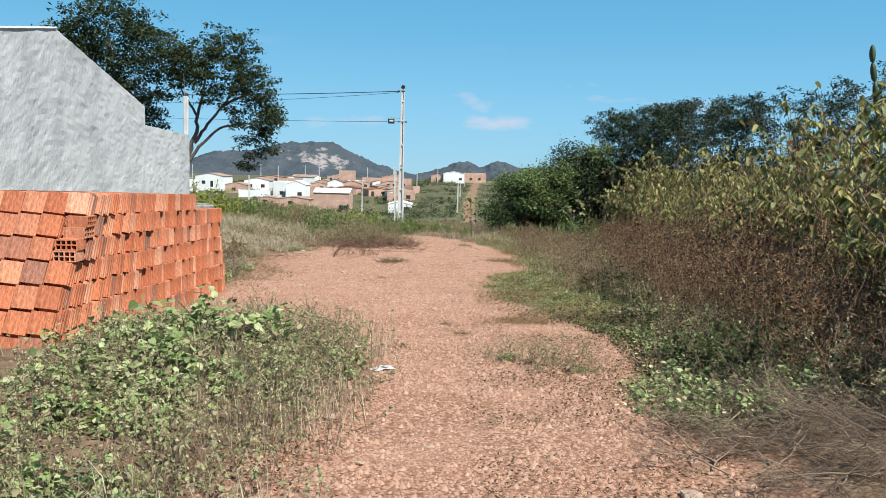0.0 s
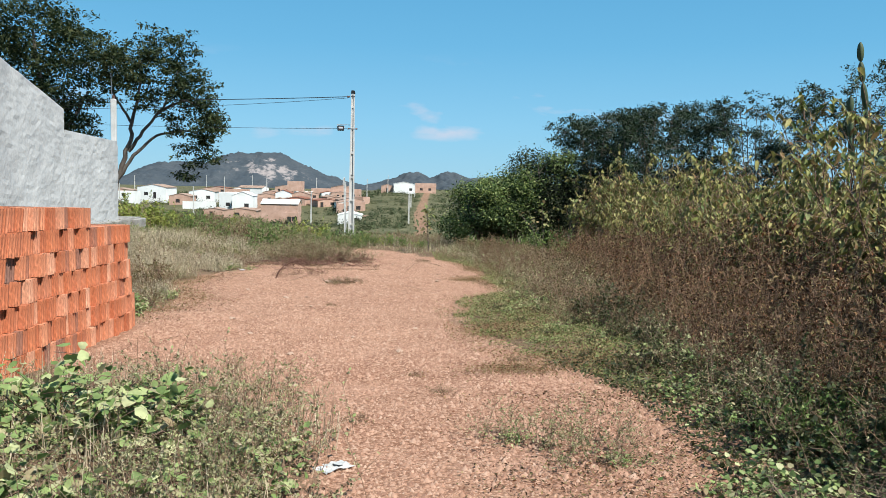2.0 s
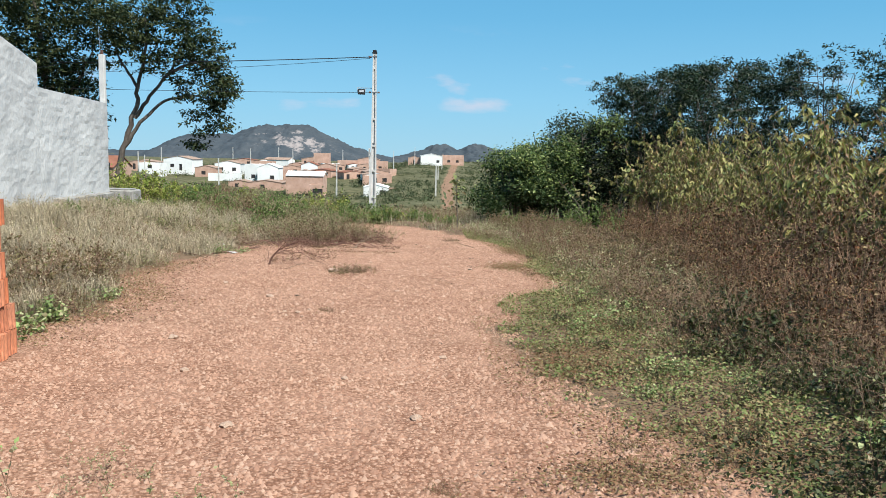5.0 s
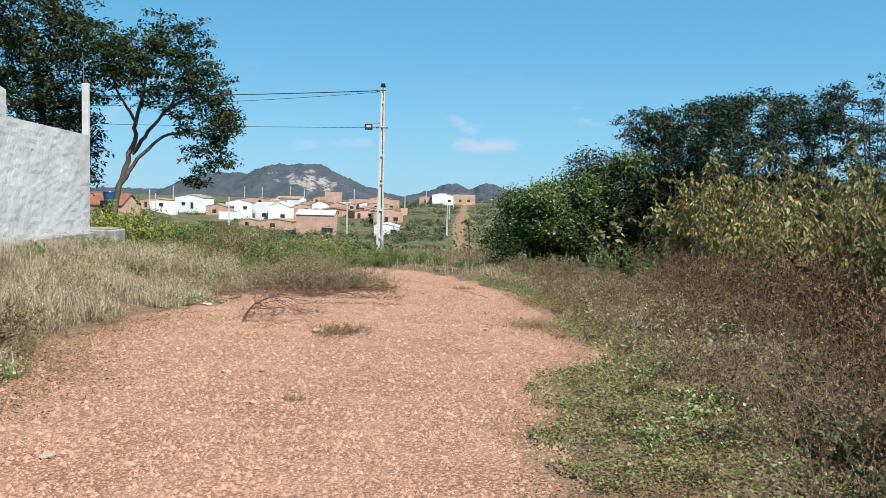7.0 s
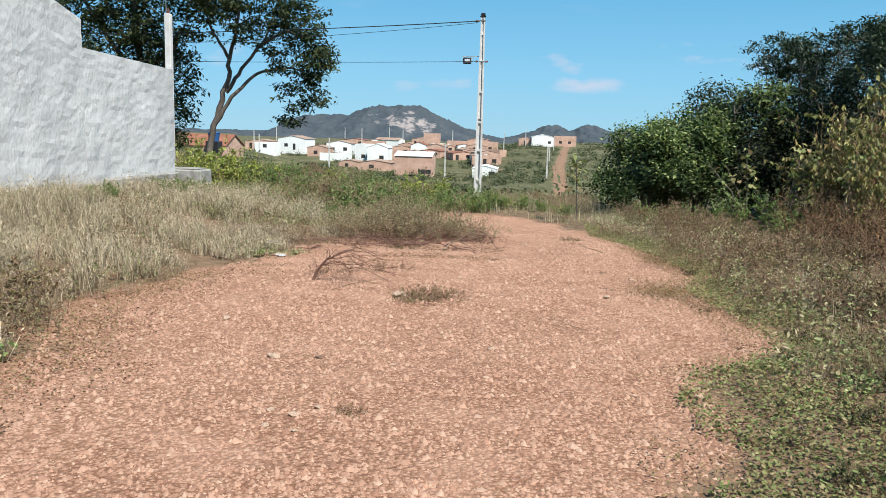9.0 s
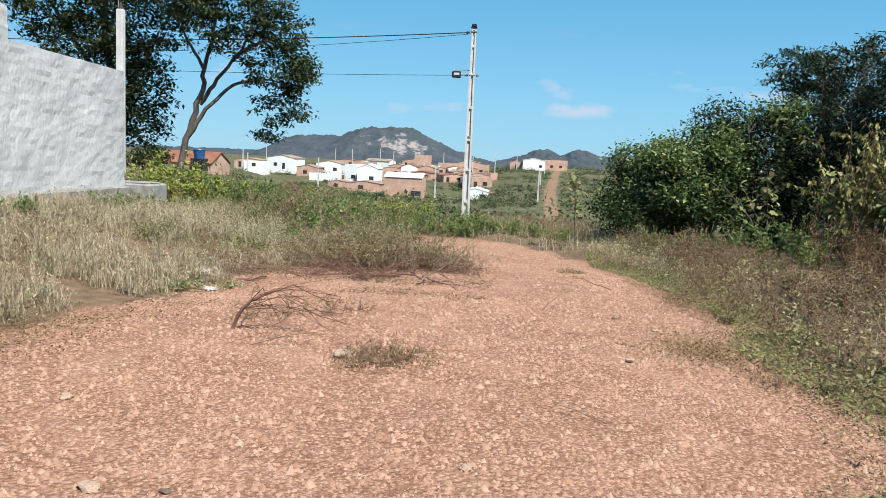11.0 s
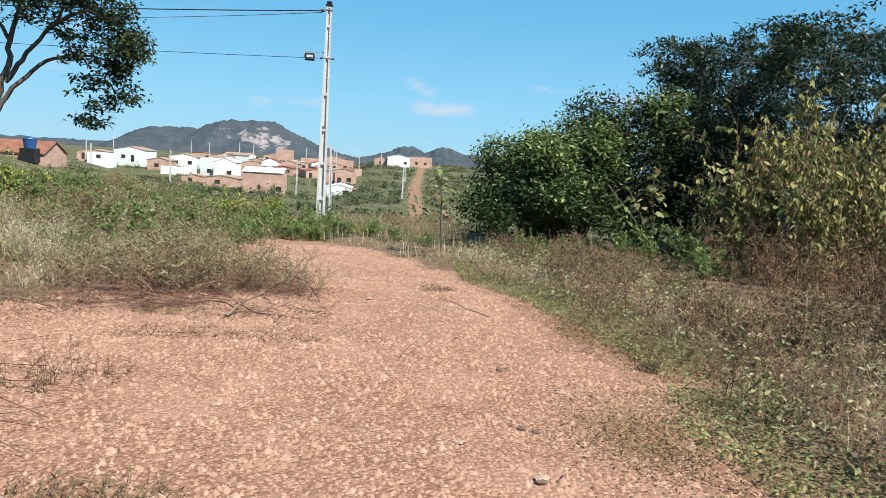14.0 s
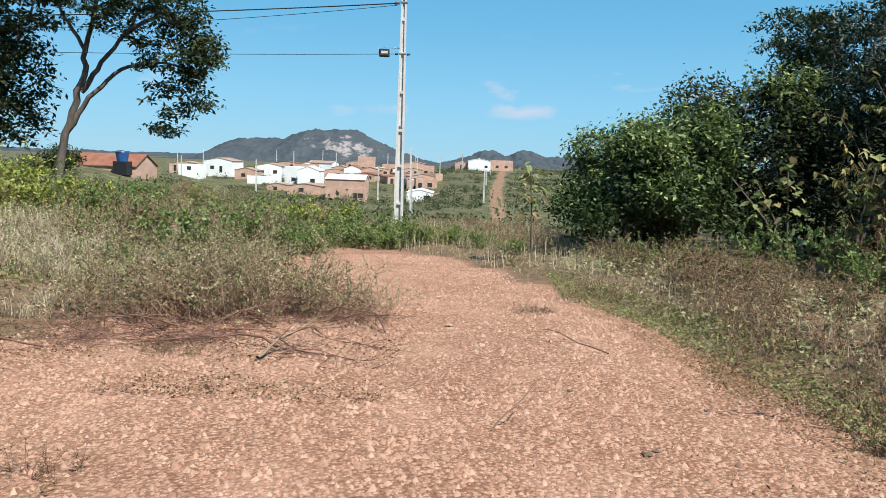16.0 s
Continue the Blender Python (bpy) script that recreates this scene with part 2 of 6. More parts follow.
M["glass"] = shader("lamp_glass", [(0.45, 0.47, 0.5), (0.55, 0.57, 0.6)], 5, 0.15, 0, 10, spec=0.6)
M["wire"] = shader("cable_sheath", [(0.02, 0.02, 0.02), (0.04, 0.04, 0.04)], 5, 0.6, 0, 10)
M["steel"] = shader("galvanised_steel", [(0.35, 0.35, 0.36), (0.5, 0.5, 0.5)], 8, 0.45, 0.1, 40, metal=0.8)
M["porcelain"] = shader("brown_insulator", [(0.12, 0.06, 0.04), (0.18, 0.09, 0.06)], 5, 0.3, 0, 10)
M["plastic_bag"] = shader("crumpled_white_plastic", [(0.70, 0.70, 0.70), (0.82, 0.82, 0.80)], 12, 0.4, 0.5, 30, thin=0.2)
M["cactus"] = shader("cactus_skin", [(0.045, 0.075, 0.035), (0.08, 0.11, 0.05)], 5, 0.6, 0.3, 30)


def ground_shader():
    """Red gravelly earth on the road, litter and duller earth off it, by the sheet's own soil value."""
    m = bpy.data.materials.new("red_earth")
    m.use_nodes = True
    n, l = m.node_tree.nodes, m.node_tree.links
    bsdf = n["Principled BSDF"]
    geo = n.new("ShaderNodeNewGeometry")

    def noise_node(scale, detail=6.0):
        t = n.new("ShaderNodeTexNoise")
        t.inputs["Scale"].default_value, t.inputs["Detail"].default_value = scale, detail
        l.new(geo.outputs["Position"], t.inputs["Vector"])
        return t

    def ramp_node(src, stops):
        r = n.new("ShaderNodeValToRGB")
        for i, (p, c) in enumerate(stops):
            e = r.color_ramp.elements[i] if i < 2 else r.color_ramp.elements.new(p)
            e.position, e.color = p, (*(TONE * v for v in c), 1)
        l.new(src, r.inputs[0])
        return r

    def mix(fac, a, b, mode="MIX"):
        x = n.new("ShaderNodeMixRGB")
        x.blend_type = mode
        if isinstance(fac, float):
            x.inputs[0].default_value = fac
        else:
            l.new(fac, x.inputs[0])
        l.new(a, x.inputs[1])
        l.new(b, x.inputs[2])
        return x.outputs[0]

    n1, n2, n3 = noise_node(0.55), noise_node(6.0), noise_node(45.0, 3.0)
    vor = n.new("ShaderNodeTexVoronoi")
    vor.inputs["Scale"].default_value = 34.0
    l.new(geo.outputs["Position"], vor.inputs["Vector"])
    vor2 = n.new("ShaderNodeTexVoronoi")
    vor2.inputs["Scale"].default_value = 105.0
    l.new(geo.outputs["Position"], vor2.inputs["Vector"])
    earth = ramp_node(n1.outputs["Fac"], [(0.3, (0.51, 0.26, 0.165)), (0.7, (0.82, 0.51, 0.35)), (0.5, (0.67, 0.38, 0.25))])
    peb = ramp_node(vor.outputs["Color"], [(0.2, (0.34, 0.165, 0.108)), (0.8, (0.93, 0.64, 0.47)), (0.5, (0.65, 0.37, 0.25))])
    peb2 = ramp_node(vor2.outputs["Color"], [(0.2, (0.34, 0.165, 0.105)), (0.85, (0.72, 0.46, 0.33))])
    # crevice shade between the pebbles, multiplied into the colour
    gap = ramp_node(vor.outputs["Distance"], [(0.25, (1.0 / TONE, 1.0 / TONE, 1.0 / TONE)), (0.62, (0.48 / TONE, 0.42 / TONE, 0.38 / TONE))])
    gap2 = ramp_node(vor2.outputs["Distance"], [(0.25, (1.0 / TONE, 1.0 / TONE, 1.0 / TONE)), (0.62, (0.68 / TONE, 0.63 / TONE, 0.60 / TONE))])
    c = mix(0.5, earth.outputs[0], peb.outputs[0])
    c = mix(0.4, c, peb2.outputs[0])
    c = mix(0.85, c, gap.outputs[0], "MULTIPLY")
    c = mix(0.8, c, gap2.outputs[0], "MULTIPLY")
    # worn wheel tracks and washed patches of pale dust between the stony stretches
    n4 = noise_node(1.5, 5.0)
    dust = ramp_node(n3.outputs["Fac"], [(0.3, (0.52, 0.29, 0.195)), (0.7, (0.72, 0.45, 0.325))])
    bare = n.new("ShaderNodeMapRange")
    bare.inputs[1].default_value, bare.inputs[2].default_value, bare.inputs[4].default_value = 0.50, 0.72, 0.35
    l.new(n4.outputs["Fac"], bare.inputs[0])
    c = mix(bare.outputs[0], c, dust.outputs[0])
    litter = ramp_node(n2.outputs["Fac"], [(0.3, (0.14, 0.085, 0.055)), (0.7, (0.29, 0.185, 0.12)), (0.5, (0.205, 0.135, 0.082))])
    far = ramp_node(n1.outputs["Fac"], [(0.3, (0.075, 0.08, 0.035)), (0.7, (0.24, 0.20, 0.115)), (0.5, (0.13, 0.125, 0.06))])
    soil = n.new("ShaderNodeAttribute")
    soil.attribute_name = "soil"
    wild = n.new("ShaderNodeAttribute")
    wild.attribute_name = "wild"
    add = n.new("ShaderNodeMath")
    add.operation = "MULTIPLY_ADD"
    l.new(n2.outputs["Fac"], add.inputs[0])
    add.inputs[1].default_value = 0.7
    l.new(soil.outputs["Fac"], add.inputs[2])
    edge = n.new("ShaderNodeMapRange")
    edge.inputs[1].default_value, edge.inputs[2].default_value = 0.65, 1.0
    l.new(add.outputs[0], edge.inputs[0])
    c2 = mix(edge.outputs[0], c, litter.outputs[0])
    c3 = mix(wild.outputs["Fac"], c2, far.outputs[0])
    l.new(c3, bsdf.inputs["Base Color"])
    bsdf.inputs["Roughness"].default_value = 0.95
    bsdf.inputs["Specular IOR Level"].default_value = 0.15
    h = n.new("ShaderNodeMath")
    h.operation = "MULTIPLY_ADD"
    l.new(vor.outputs["Distance"], h.inputs[0])
    h.inputs[1].default_value = -1.0
    l.new(n3.outputs["Fac"], h.inputs[2])
    b = n.new("ShaderNodeBump")
    b.inputs["Strength"].default_value, b.inputs["Distance"].default_value = 0.55, 0.018
    l.new(h.outputs[0], b.inputs["Height"])
    l.new(b.outputs[0], bsdf.inputs["Normal"])
    return m


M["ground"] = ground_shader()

# ---- mesh helpers ----


def mesh_of(name, verts, faces, mat, smooth=False):
    me = bpy.data.meshes.new(name)
    verts = np.asarray(verts, dtype=np.float32).reshape(-1, 3)
    if isinstance(faces, np.ndarray):
        k = faces.shape[1]
        me.vertices.add(len(verts))
        me.vertices.foreach_set("co", verts.ravel())
        me.loops.add(faces.size)
        me.loops.foreach_set("vertex_index", faces.astype(np.int32).ravel())
        me.polygons.add(len(faces))
        me.polygons.foreach_set("loop_start", np.arange(0, faces.size, k, dtype=np.int32))
        me.update(calc_edges=True)
    else:
        me.from_pydata(verts.tolist(), [], faces)
    if smooth:
        me.polygons.foreach_set("use_smooth", [True] * len(me.polygons))
    me.materials.append(mat)
    me.update()
    return me


def piece(name, verts, faces, mat, parent=None, label="", smooth=False):
    ob = new(name, mesh_of(name, verts, faces, mat, smooth))
    if parent is not None:
        ob.parent = parent
    return tagged(ob, label) if label else ob


def part(name, bm, mat, parent=None, label="", smooth=False):
    me = bpy.data.meshes.new(name)
    bm.to_mesh(me)
    bm.free()
    me.materials.append(mat)
    if smooth:
        me.polygons.foreach_set("use_smooth", [True] * len(me.polygons))
    ob = new(name, me)
    if parent is not None:
        ob.parent = parent
    return tagged(ob, label) if label else ob


def box(bm, x0, x1, y0, y1, z0, z1, m=None, bevel=0.0):
    made = bmesh.ops.create_cube(bm, size=1)["verts"]
    for v in made:
        v.co = Vector((x0 + (v.co.x + 0.5) * (x1 - x0), y0 + (v.co.y + 0.5) * (y1 - y0), z0 + (v.co.z + 0.5) * (z1 - z0)))
    if bevel:
        edges = list({e for v in made for e in v.link_edges})
        made = bmesh.ops.bevel(bm, geom=edges, offset=bevel, segments=1, affect="EDGES")["verts"]
    if m is not None:
        bmesh.ops.transform(bm, matrix=m, verts=list({v for v in made}))
    return bm


def tube(pts, r0, r1, sides=5):
    """Vertices and quads of a tapered tube along points."""
    pts = np.asarray(pts, float)
    n = len(pts)
    d = np.gradient(pts, axis=0)
    d /= np.linalg.norm(d, axis=1)[:, None] + 1e-9
    ref = np.array([0.31, 0.87, 0.38])
    a = np.cross(d, ref)
    a /= np.linalg.norm(a, axis=1)[:, None] + 1e-9
    b = np.cross(d, a)
    r = np.linspace(r0, r1, n)[:, None, None]
    th = np.linspace(0, 2 * np.pi, sides, endpoint=False)
    v = pts[:, None] + r * (np.cos(th)[None, :, None] * a[:, None] + np.sin(th)[None, :, None] * b[:, None])
    i, j = np.meshgrid(np.arange(n - 1), np.arange(sides), indexing="ij")
    k = (j + 1) % sides
    f = np.stack([i * sides + j, i * sides + k, (i + 1) * sides + k, (i + 1) * sides + j], -1).reshape(-1, 4)
    return v.reshape(-1, 3), f


def joined(bits):
    vs, fs, o = [], [], 0
    for v, f in bits:
        vs.append(v)
        fs.append(f + o)
        o += len(v)
    return np.concatenate(vs), np.concatenate(fs)


def unit(a):
    return a / (np.linalg.norm(a, axis=-1, keepdims=True) + 1e-9)


def leaves(rng, base, way, length, width, fold=0.25):
    """Kite-shaped, slightly folded leaves: base points, ways, lengths, width as a share of the length."""
    n = len(base)
    way = unit(way)
    side = unit(np.cross(way, rng.normal(size=(n, 3)) * 0.6 + [0, 0, 1]))
    up = np.cross(side, way)
    L = np.broadcast_to(length, (n,))[:, None]
    mid = base + way * L * 0.45 - up * L * fold * 0.3
    v = np.stack([base, mid + side * L * width * 0.5, base + way * L - up * L * fold, mid - side * L * width * 0.5], 1)
    return v.reshape(-1, 3), np.arange(4 * n).reshape(-1, 4)


def broad_leaves(rng, base, way, length, width, flat=1.0):
    """Rounded, heart-like leaves of eight corners with a raised midrib, as quads."""
    n = len(base)
    way = unit(way)
    side = unit(np.cross(way, rng.normal(size=(n, 3)) * 0.35 * flat + [0, 0, 1]))
    up = np.cross(side, way)
    L = np.broadcast_to(length, (n,))[:, None]

    def at(a, s, h):
        return base + way * L * a + side * L * width * s + up * L * h

    v = np.stack([at(0, 0, 0), at(-0.08, 0.3, 0.05), at(0.3, 0.52, 0.08), at(0.72, 0.3, 0.0), at(1, 0, -0.12), at(0.72, -0.3, 0.0), at(0.3, -0.52, 0.08), at(-0.08, -0.3, 0.05), at(0.5, 0, -0.04)], 1)
    f = np.array([[0, 1, 2, 8], [8, 2, 3, 4], [8, 4, 5, 6], [0, 8, 6, 7]])
    return v.reshape(-1, 3), (np.arange(n)[:, None, None] * 9 + f).reshape(-1, 4)


def blades(rng, base, height, lean, width):
    """Grass blades, bent once, as two quads each (the upper one narrow)."""
    n = len(base)
    th = rng.uniform(0, 2 * np.pi, n)
    out = np.stack([np.cos(th), np.sin(th), np.zeros(n)], 1) * lean[:, None]
    side = np.stack([-np.sin(th), np.cos(th), np.zeros(n)], 1) * width[:, None] / 2
    up = np.array([0, 0, 1.0])
    H = height[:, None]
    p1 = base + out * H * 0.35 + up * H * 0.6
    p2 = base + out * H + up * H * (1 - 0.35 * lean[:, None])
    v = np.stack([base - side, base + side, p1 + side * 0.8, p1 - side * 0.8, p2 + side * 0.15, p2 - side * 0.15], 1)
    f = np.array([[0, 1, 2, 3], [3, 2, 4, 5]])
    return v.reshape(-1, 3), (np.arange(n)[:, None, None] * 6 + f).reshape(-1, 4)


def value_noise(x, y, scale, seed):
    """Smooth noise between 0 and 1 on a plane."""
    g = np.random.default_rng(seed).random((64, 64))
    u, v = np.asarray(x, float) / scale, np.asarray(y, float) / scale
    i, j = np.floor(u).astype(int), np.floor(v).astype(int)
    a, b = u - i, v - j
    a, b = a * a * (3 - 2 * a), b * b * (3 - 2 * b)
    p = lambda di, dj: g[(i + di) % 64, (j + dj) % 64]  # noqa: E731
    return (p(0, 0) * (1 - a) + p(1, 0) * a) * (1 - b) + (p(0, 1) * (1 - a) + p(1, 1) * a) * b


def ramp01(v, a, b):
    t = np.clip((np.asarray(v, float) - a) / (b - a), 0, 1)
    return t * t * (3 - 2 * t)


# ---- the lie of the land ----
EDGE_R = [(-30, 1.6), (0, 1.4), (4.8, 1.47), (7.2, 1.82), (8.6, 1.9), (9.4, 1.6), (10.4, 1.2), (12.2, 0.75), (13.7, 0.78), (15.6, 0.95), (16.4, 1.2), (17.2, 2.1), (18.4, 2.2), (20.8, 1.98), (22, 2.5), (24, 2.35), (26.6, 1.95), (28, 1.5), (30, 0.9), (33.5, -0.3), (36, -2.0), (40, -3.0)]
EDGE_L = [(-30, -2.2), (0, -2.0), (3.2, -1.0), (6.3, -0.65), (8.2, -0.9), (9.2, -2.6), (10, -3.5), (12.6, -3.6), (13.5, -3.95), (15.4, -3.3), (17.7, -4.4), (19.5, -4.3), (21.5, -3.93), (23.5, -3.7), (25.4, -3.2), (28, -2.9), (34, -2.7), (36, -3.2), (40, -3.2)]


def edge_r(y):
    return np.interp(y, *np.array(EDGE_R).T)


def edge_l(y):
    return np.interp(y, *np.array(EDGE_L).T)


def land(x, y):
    """Height of the ground."""
    x, y = np.asarray(x, float), np.asarray(y, float)
    near = -0.0427 * np.clip(y, -60, 47)
    # beyond the brow the land falls into a valley and climbs to the village
    left = np.interp(y, [47, 70, 110, 150, 200, 260, 330, 450, 700, 1500, 4000], [0, -2.6, -5.8, -7.2, -7.6, -5.6, -4.4, -3.4, -6, -20, -30])
    right = np.interp(y, [47, 70, 110, 150, 200, 260, 330, 450, 700, 1500, 4000], [0, -2.4, -5.0, -5.4, -5.0, -4.0, -2.6, -1.4, -5, -20, -30])
    k = ramp01(x, -14, 2)
    far = left * (1 - k) + right * k
    rise = 0.45 * ramp01(-x, 4.2, 9.5) * ramp01(y, 13, 24) * (1 - ramp01(y, 60, 110))
    rise = rise + 6.2 * ramp01(-x, 25, 60) * ramp01(y, 60, 125) * (1 - ramp01(y, 150, 200))
    bank = 0.14 * ramp01(x - edge_r(y), 0.1, 1.6) * (1 - ramp01(y, 40, 60)) + 0.08 * ramp01(edge_l(y) - x, 0.1, 1.5) * (1 - ramp01(y, 40, 60))
    rough = (value_noise(x, y, 1.3, 3) - 0.5) * 0.07 + (value_noise(x, y, 0.4, 4) - 0.5) * 0.022 + (value_noise(x, y, 14, 5) - 0.5) * 0.9 * ramp01(y, 60, 120)
    return near + far + rise + bank + rough


def land_at(x, y):
    return float(land(np.array([x]), np.array([y]))[0])


def graded(stops):
    out = []
    for (a, b, step) in stops:
        out.append(np.arange(a, b, step))
    return np.concatenate(out + [np.array([stops[-1][1]])])


gx = graded([(-4000, -400, 200), (-400, -60, 12), (-60, -12, 1.5), (-12, -5, 0.3), (-5, 4, 0.2), (4, 26, 0.5), (26, 60, 1.5), (60, 400, 12), (400, 4000, 200)])
gy = graded([(-600, -40, 40), (-40, -4, 1.5), (-4, 1, 0.3), (1, 30, 0.22), (30, 50, 0.4), (50, 160, 2.0), (160, 480, 6), (480, 4200, 120)])
GX, GY = np.meshgrid(gx, gy, indexing="xy")
GZ = land(GX, GY)
gi, gj = np.meshgrid(np.arange(len(gy) - 1), np.arange(len(gx) - 1), indexing="ij")
W = len(gx)
gf = np.stack([gi * W + gj, gi * W + gj + 1, (gi + 1) * W + gj + 1, (gi + 1) * W + gj], -1).reshape(-1, 4)
ground = tagged(piece("ground", np.stack([GX, GY, GZ], -1).reshape(-1, 3), gf, M["ground"], smooth=True), "red gravelly earth with dry litter off the track", "ground", kind="structure")
off = np.maximum(GX - edge_r(GY), edge_l(GY) - GX)
soil = ramp01(off + (value_noise(GX, GY, 0.7, 8) - 0.5) * 0.8, -0.15, 0.7)
road_x = np.interp(GY, [47, 120, 200, 300, 420], [-1.0, 5.2, 8.2, 14.3, 22.0])
wild = ramp01(GY, 36, 60)
wild = np.where((np.abs(GX - road_x) < np.interp(GY, [60, 120, 200], [0.9, 0.95, 1.4])) & (GY > 60) & (GY < 420), 0.25, wild)
soil = np.where((GY > 60), 0.0, soil)
for key, val in (("soil", soil), ("wild", wild)):
    at_ = ground.data.attributes.new(key, "FLOAT", "POINT")
    at_.data.foreach_set("value", val.ravel().astype(np.float32))

# ---- plaster house wall and fence wall ----


def wall_house():
    """The gable wall of a house beside the track, with the roof behind it; its outline steps and slopes."""
    root = tagged(new("plastered_house"), "house with a rough grey cement-plastered gable wall", "house")
    # outline along the wall: distance and top height
    a, b = Vector((-11.25, 13.0, 0)), Vector((-10.73, 28.36, 0))
    d = (b - a).normalized()
    nrm = Vector((d.y, -d.x, 0))
    top = [(13.0, 3.3), (19.0, 4.60), (22.3, 5.18), (28.36, 3.50)]
    bm = bmesh.new()
    n = 120
    ys = np.linspace(13.0, 28.36, n)
    tz = np.interp(ys, [t[0] for t in top], [t[1] for t in top])
    rows = 44
    grid = []
    for i, yy in enumerate(ys):
        p = a + d * ((yy - 13.0) / (28.36 - 13.0) * (b - a).length)
        col = []
        for k in range(rows + 1):
            z = -1.3 + (tz[i] + 1.3) * k / rows
            w = (noise.noise(Vector((yy * 1.7, z * 1.7, 0))) * 0.026 + noise.noise(Vector((yy * 4, z * 6, 3))) * 0.018)
            col.append(bm.verts.new(p + nrm * w + Vector((0, 0, z))))
        col.append(bm.verts.new(p - nrm * 0.16 + Vector((0, 0, tz[i]))))
        col.append(bm.verts.new(p - nrm * 0.16 + Vector((0, 0, -1.3))))
        grid.append(col)
    for i in range(n - 1):
        for k in range(rows + 2):
            bm.faces.new((grid[i][k], grid[i + 1][k], grid[i + 1][k + 1], grid[i][k + 1]))
    bm.faces.new(grid[0][::-1])
    bm.faces.new(grid[-1])
    bmesh.ops.recalc_face_normals(bm, faces=bm.faces)
    part("gable_wall", bm, M["plaster"], root, smooth=False)
    # far walls and roof close the house
    bm = bmesh.new()
    box(bm, -18.6, -11.2, 28.1, 28.26, -1.3, 2.9)
    box(bm, -18.6, -11.5, 13.1, 13.26, -1.3, 2.9)
    box(bm, -18.8, -18.6, 13.1, 28.26, -1.3, 2.9)
    part("side_wall", bm, M["plaster"], root)
    bm = bmesh.new()
    for y0, z0, y1, z1 in ((12.9, 3.0, 22.3, 4.95), (22.3, 4.95, 28.3, 3.25)):
        vs = [bm.verts.new(v) for v in ((-18.9, y0, z0), (-11.15, y0, z0), (-11.0, y1, z1), (-18.9, y1, z1))]
        lo = [bm.verts.new(v.co - Vector((0, 0, 0.12))) for v in vs]
        bm.faces.new(vs)
        bm.faces.new(lo[::-1])
        for i in range(4):
            bm.faces.new((vs[i], lo[i], lo[(i + 1) % 4], vs[(i + 1) % 4]))
    part("roof", bm, M["roof"], root)
    # thin coping along the near slope
    bm = bmesh.new()
    for y0, z0, y1, z1 in ((13.0, 3.3, 19.0, 4.60), (19.0, 4.60, 22.3, 5.18)):
        p0 = a + d * ((y0 - 13) / 15.36 * (b - a).length) + Vector((0, 0, z0))
        p1 = a + d * ((y1 - 13) / 15.36 * (b - a).length) + Vector((0, 0, z1))
        vs = []
        for p in (p0, p1):
            for s, h in ((0.04, 0.004), (0.04, 0.05), (-0.2, 0.05), (-0.2, 0.004)):
                vs.append(bm.verts.new(p + nrm * s + Vector((0, 0, h))))
        for i in range(4):
            bm.faces.new((vs[i], vs[(i + 1) % 4], vs[4 + (i + 1) % 4], vs[4 + i]))
        bm.faces.new(vs[3::-1])
        bm.faces.new(vs[4:])
    part("coping", bm, M["white_wall"], root, "thin white coping")
    return root


def yard_wall():
    root = tagged(new("yard_wall"), "rough grey plastered yard wall with a cracked face", "wall")
    bm = bmesh.new()
    n, rows = 44, 36
    grid = []
    for i in range(n):
        u = i / (n - 1)
        p = Vector((-10.725 + 0.2 * u, 28.365 + 4.38 * u, 0))
        tz = 2.84 - 0.17 * u + 0.012 * noise.noise(Vector((u * 30, 0, 0)))
        col = []
        for k in range(rows + 1):
            z = -1.4 + (tz + 1.4) * k / rows
            w = noise.noise(Vector((p.y * 1.9, z * 1.9, 5))) * 0.026 + noise.noise(Vector((p.y * 4, z * 6, 9))) * 0.018
            col.append(bm.verts.new(p + Vector((w - 0.004, 0, z))))
        col.append(bm.verts.new(p + Vector((-0.17, 0, tz))))
        col.append(bm.verts.new(p + Vector((-0.17, 0, -1.4))))
        grid.append(col)
    for i in range(n - 1):
        for k in range(rows + 2):
            bm.faces.new((grid[i][k], grid[i + 1][k], grid[i + 1][k + 1], grid[i][k + 1]))
    bm.faces.new(grid[0][::-1])
    bm.faces.new(grid[-1])
    bmesh.ops.recalc_face_normals(bm, faces=bm.faces)
    part("wall_face", bm, M["plaster"], root)
    bm = bmesh.new()
    box(bm, -10.82, -10.36, 29.0, 32.7, -1.4, -0.33, bevel=0.03)
    part("footing", bm, M["concrete"], root, "bare concrete footing")
    return root


wall_house()
yard_wall()
bm = bmesh.new()
box(bm, -11.0, -9.75, 32.78, 33.6, -1.5, -0.26, bevel=0.04)
box(bm, -10.9, -9.9, 32.85, 33.5, -0.26, -0.22, bevel=0.015)
low = part("low_block_wall", bm, M["concrete"])
tagged(low, "low stub of bare grey blockwork at the wall's end", "wall")
bm = bmesh.new()
box(bm, -10.84, -10.66, 32.5, 32.68, 0.0, 4.3, bevel=0.015)
for v in bm.verts:
    v.co.y += (v.co.z) * 0.03
    v.co.x -= v.co.z * 0.012
post = tagged(new("service_post"), "slim pale concrete service post behind the yard wall", "post")
part("shaft", bm, M["pole"], post)
bm = bmesh.new()
bmesh.ops.create_cone(bm, cap_ends=True, segments=8, radius1=0.06, radius2=0.035, depth=0.14, matrix=pose(-10.8, 32.72, 4.38))
part("insulator", bm, M["porcelain"], post)
bm = bmesh.new()
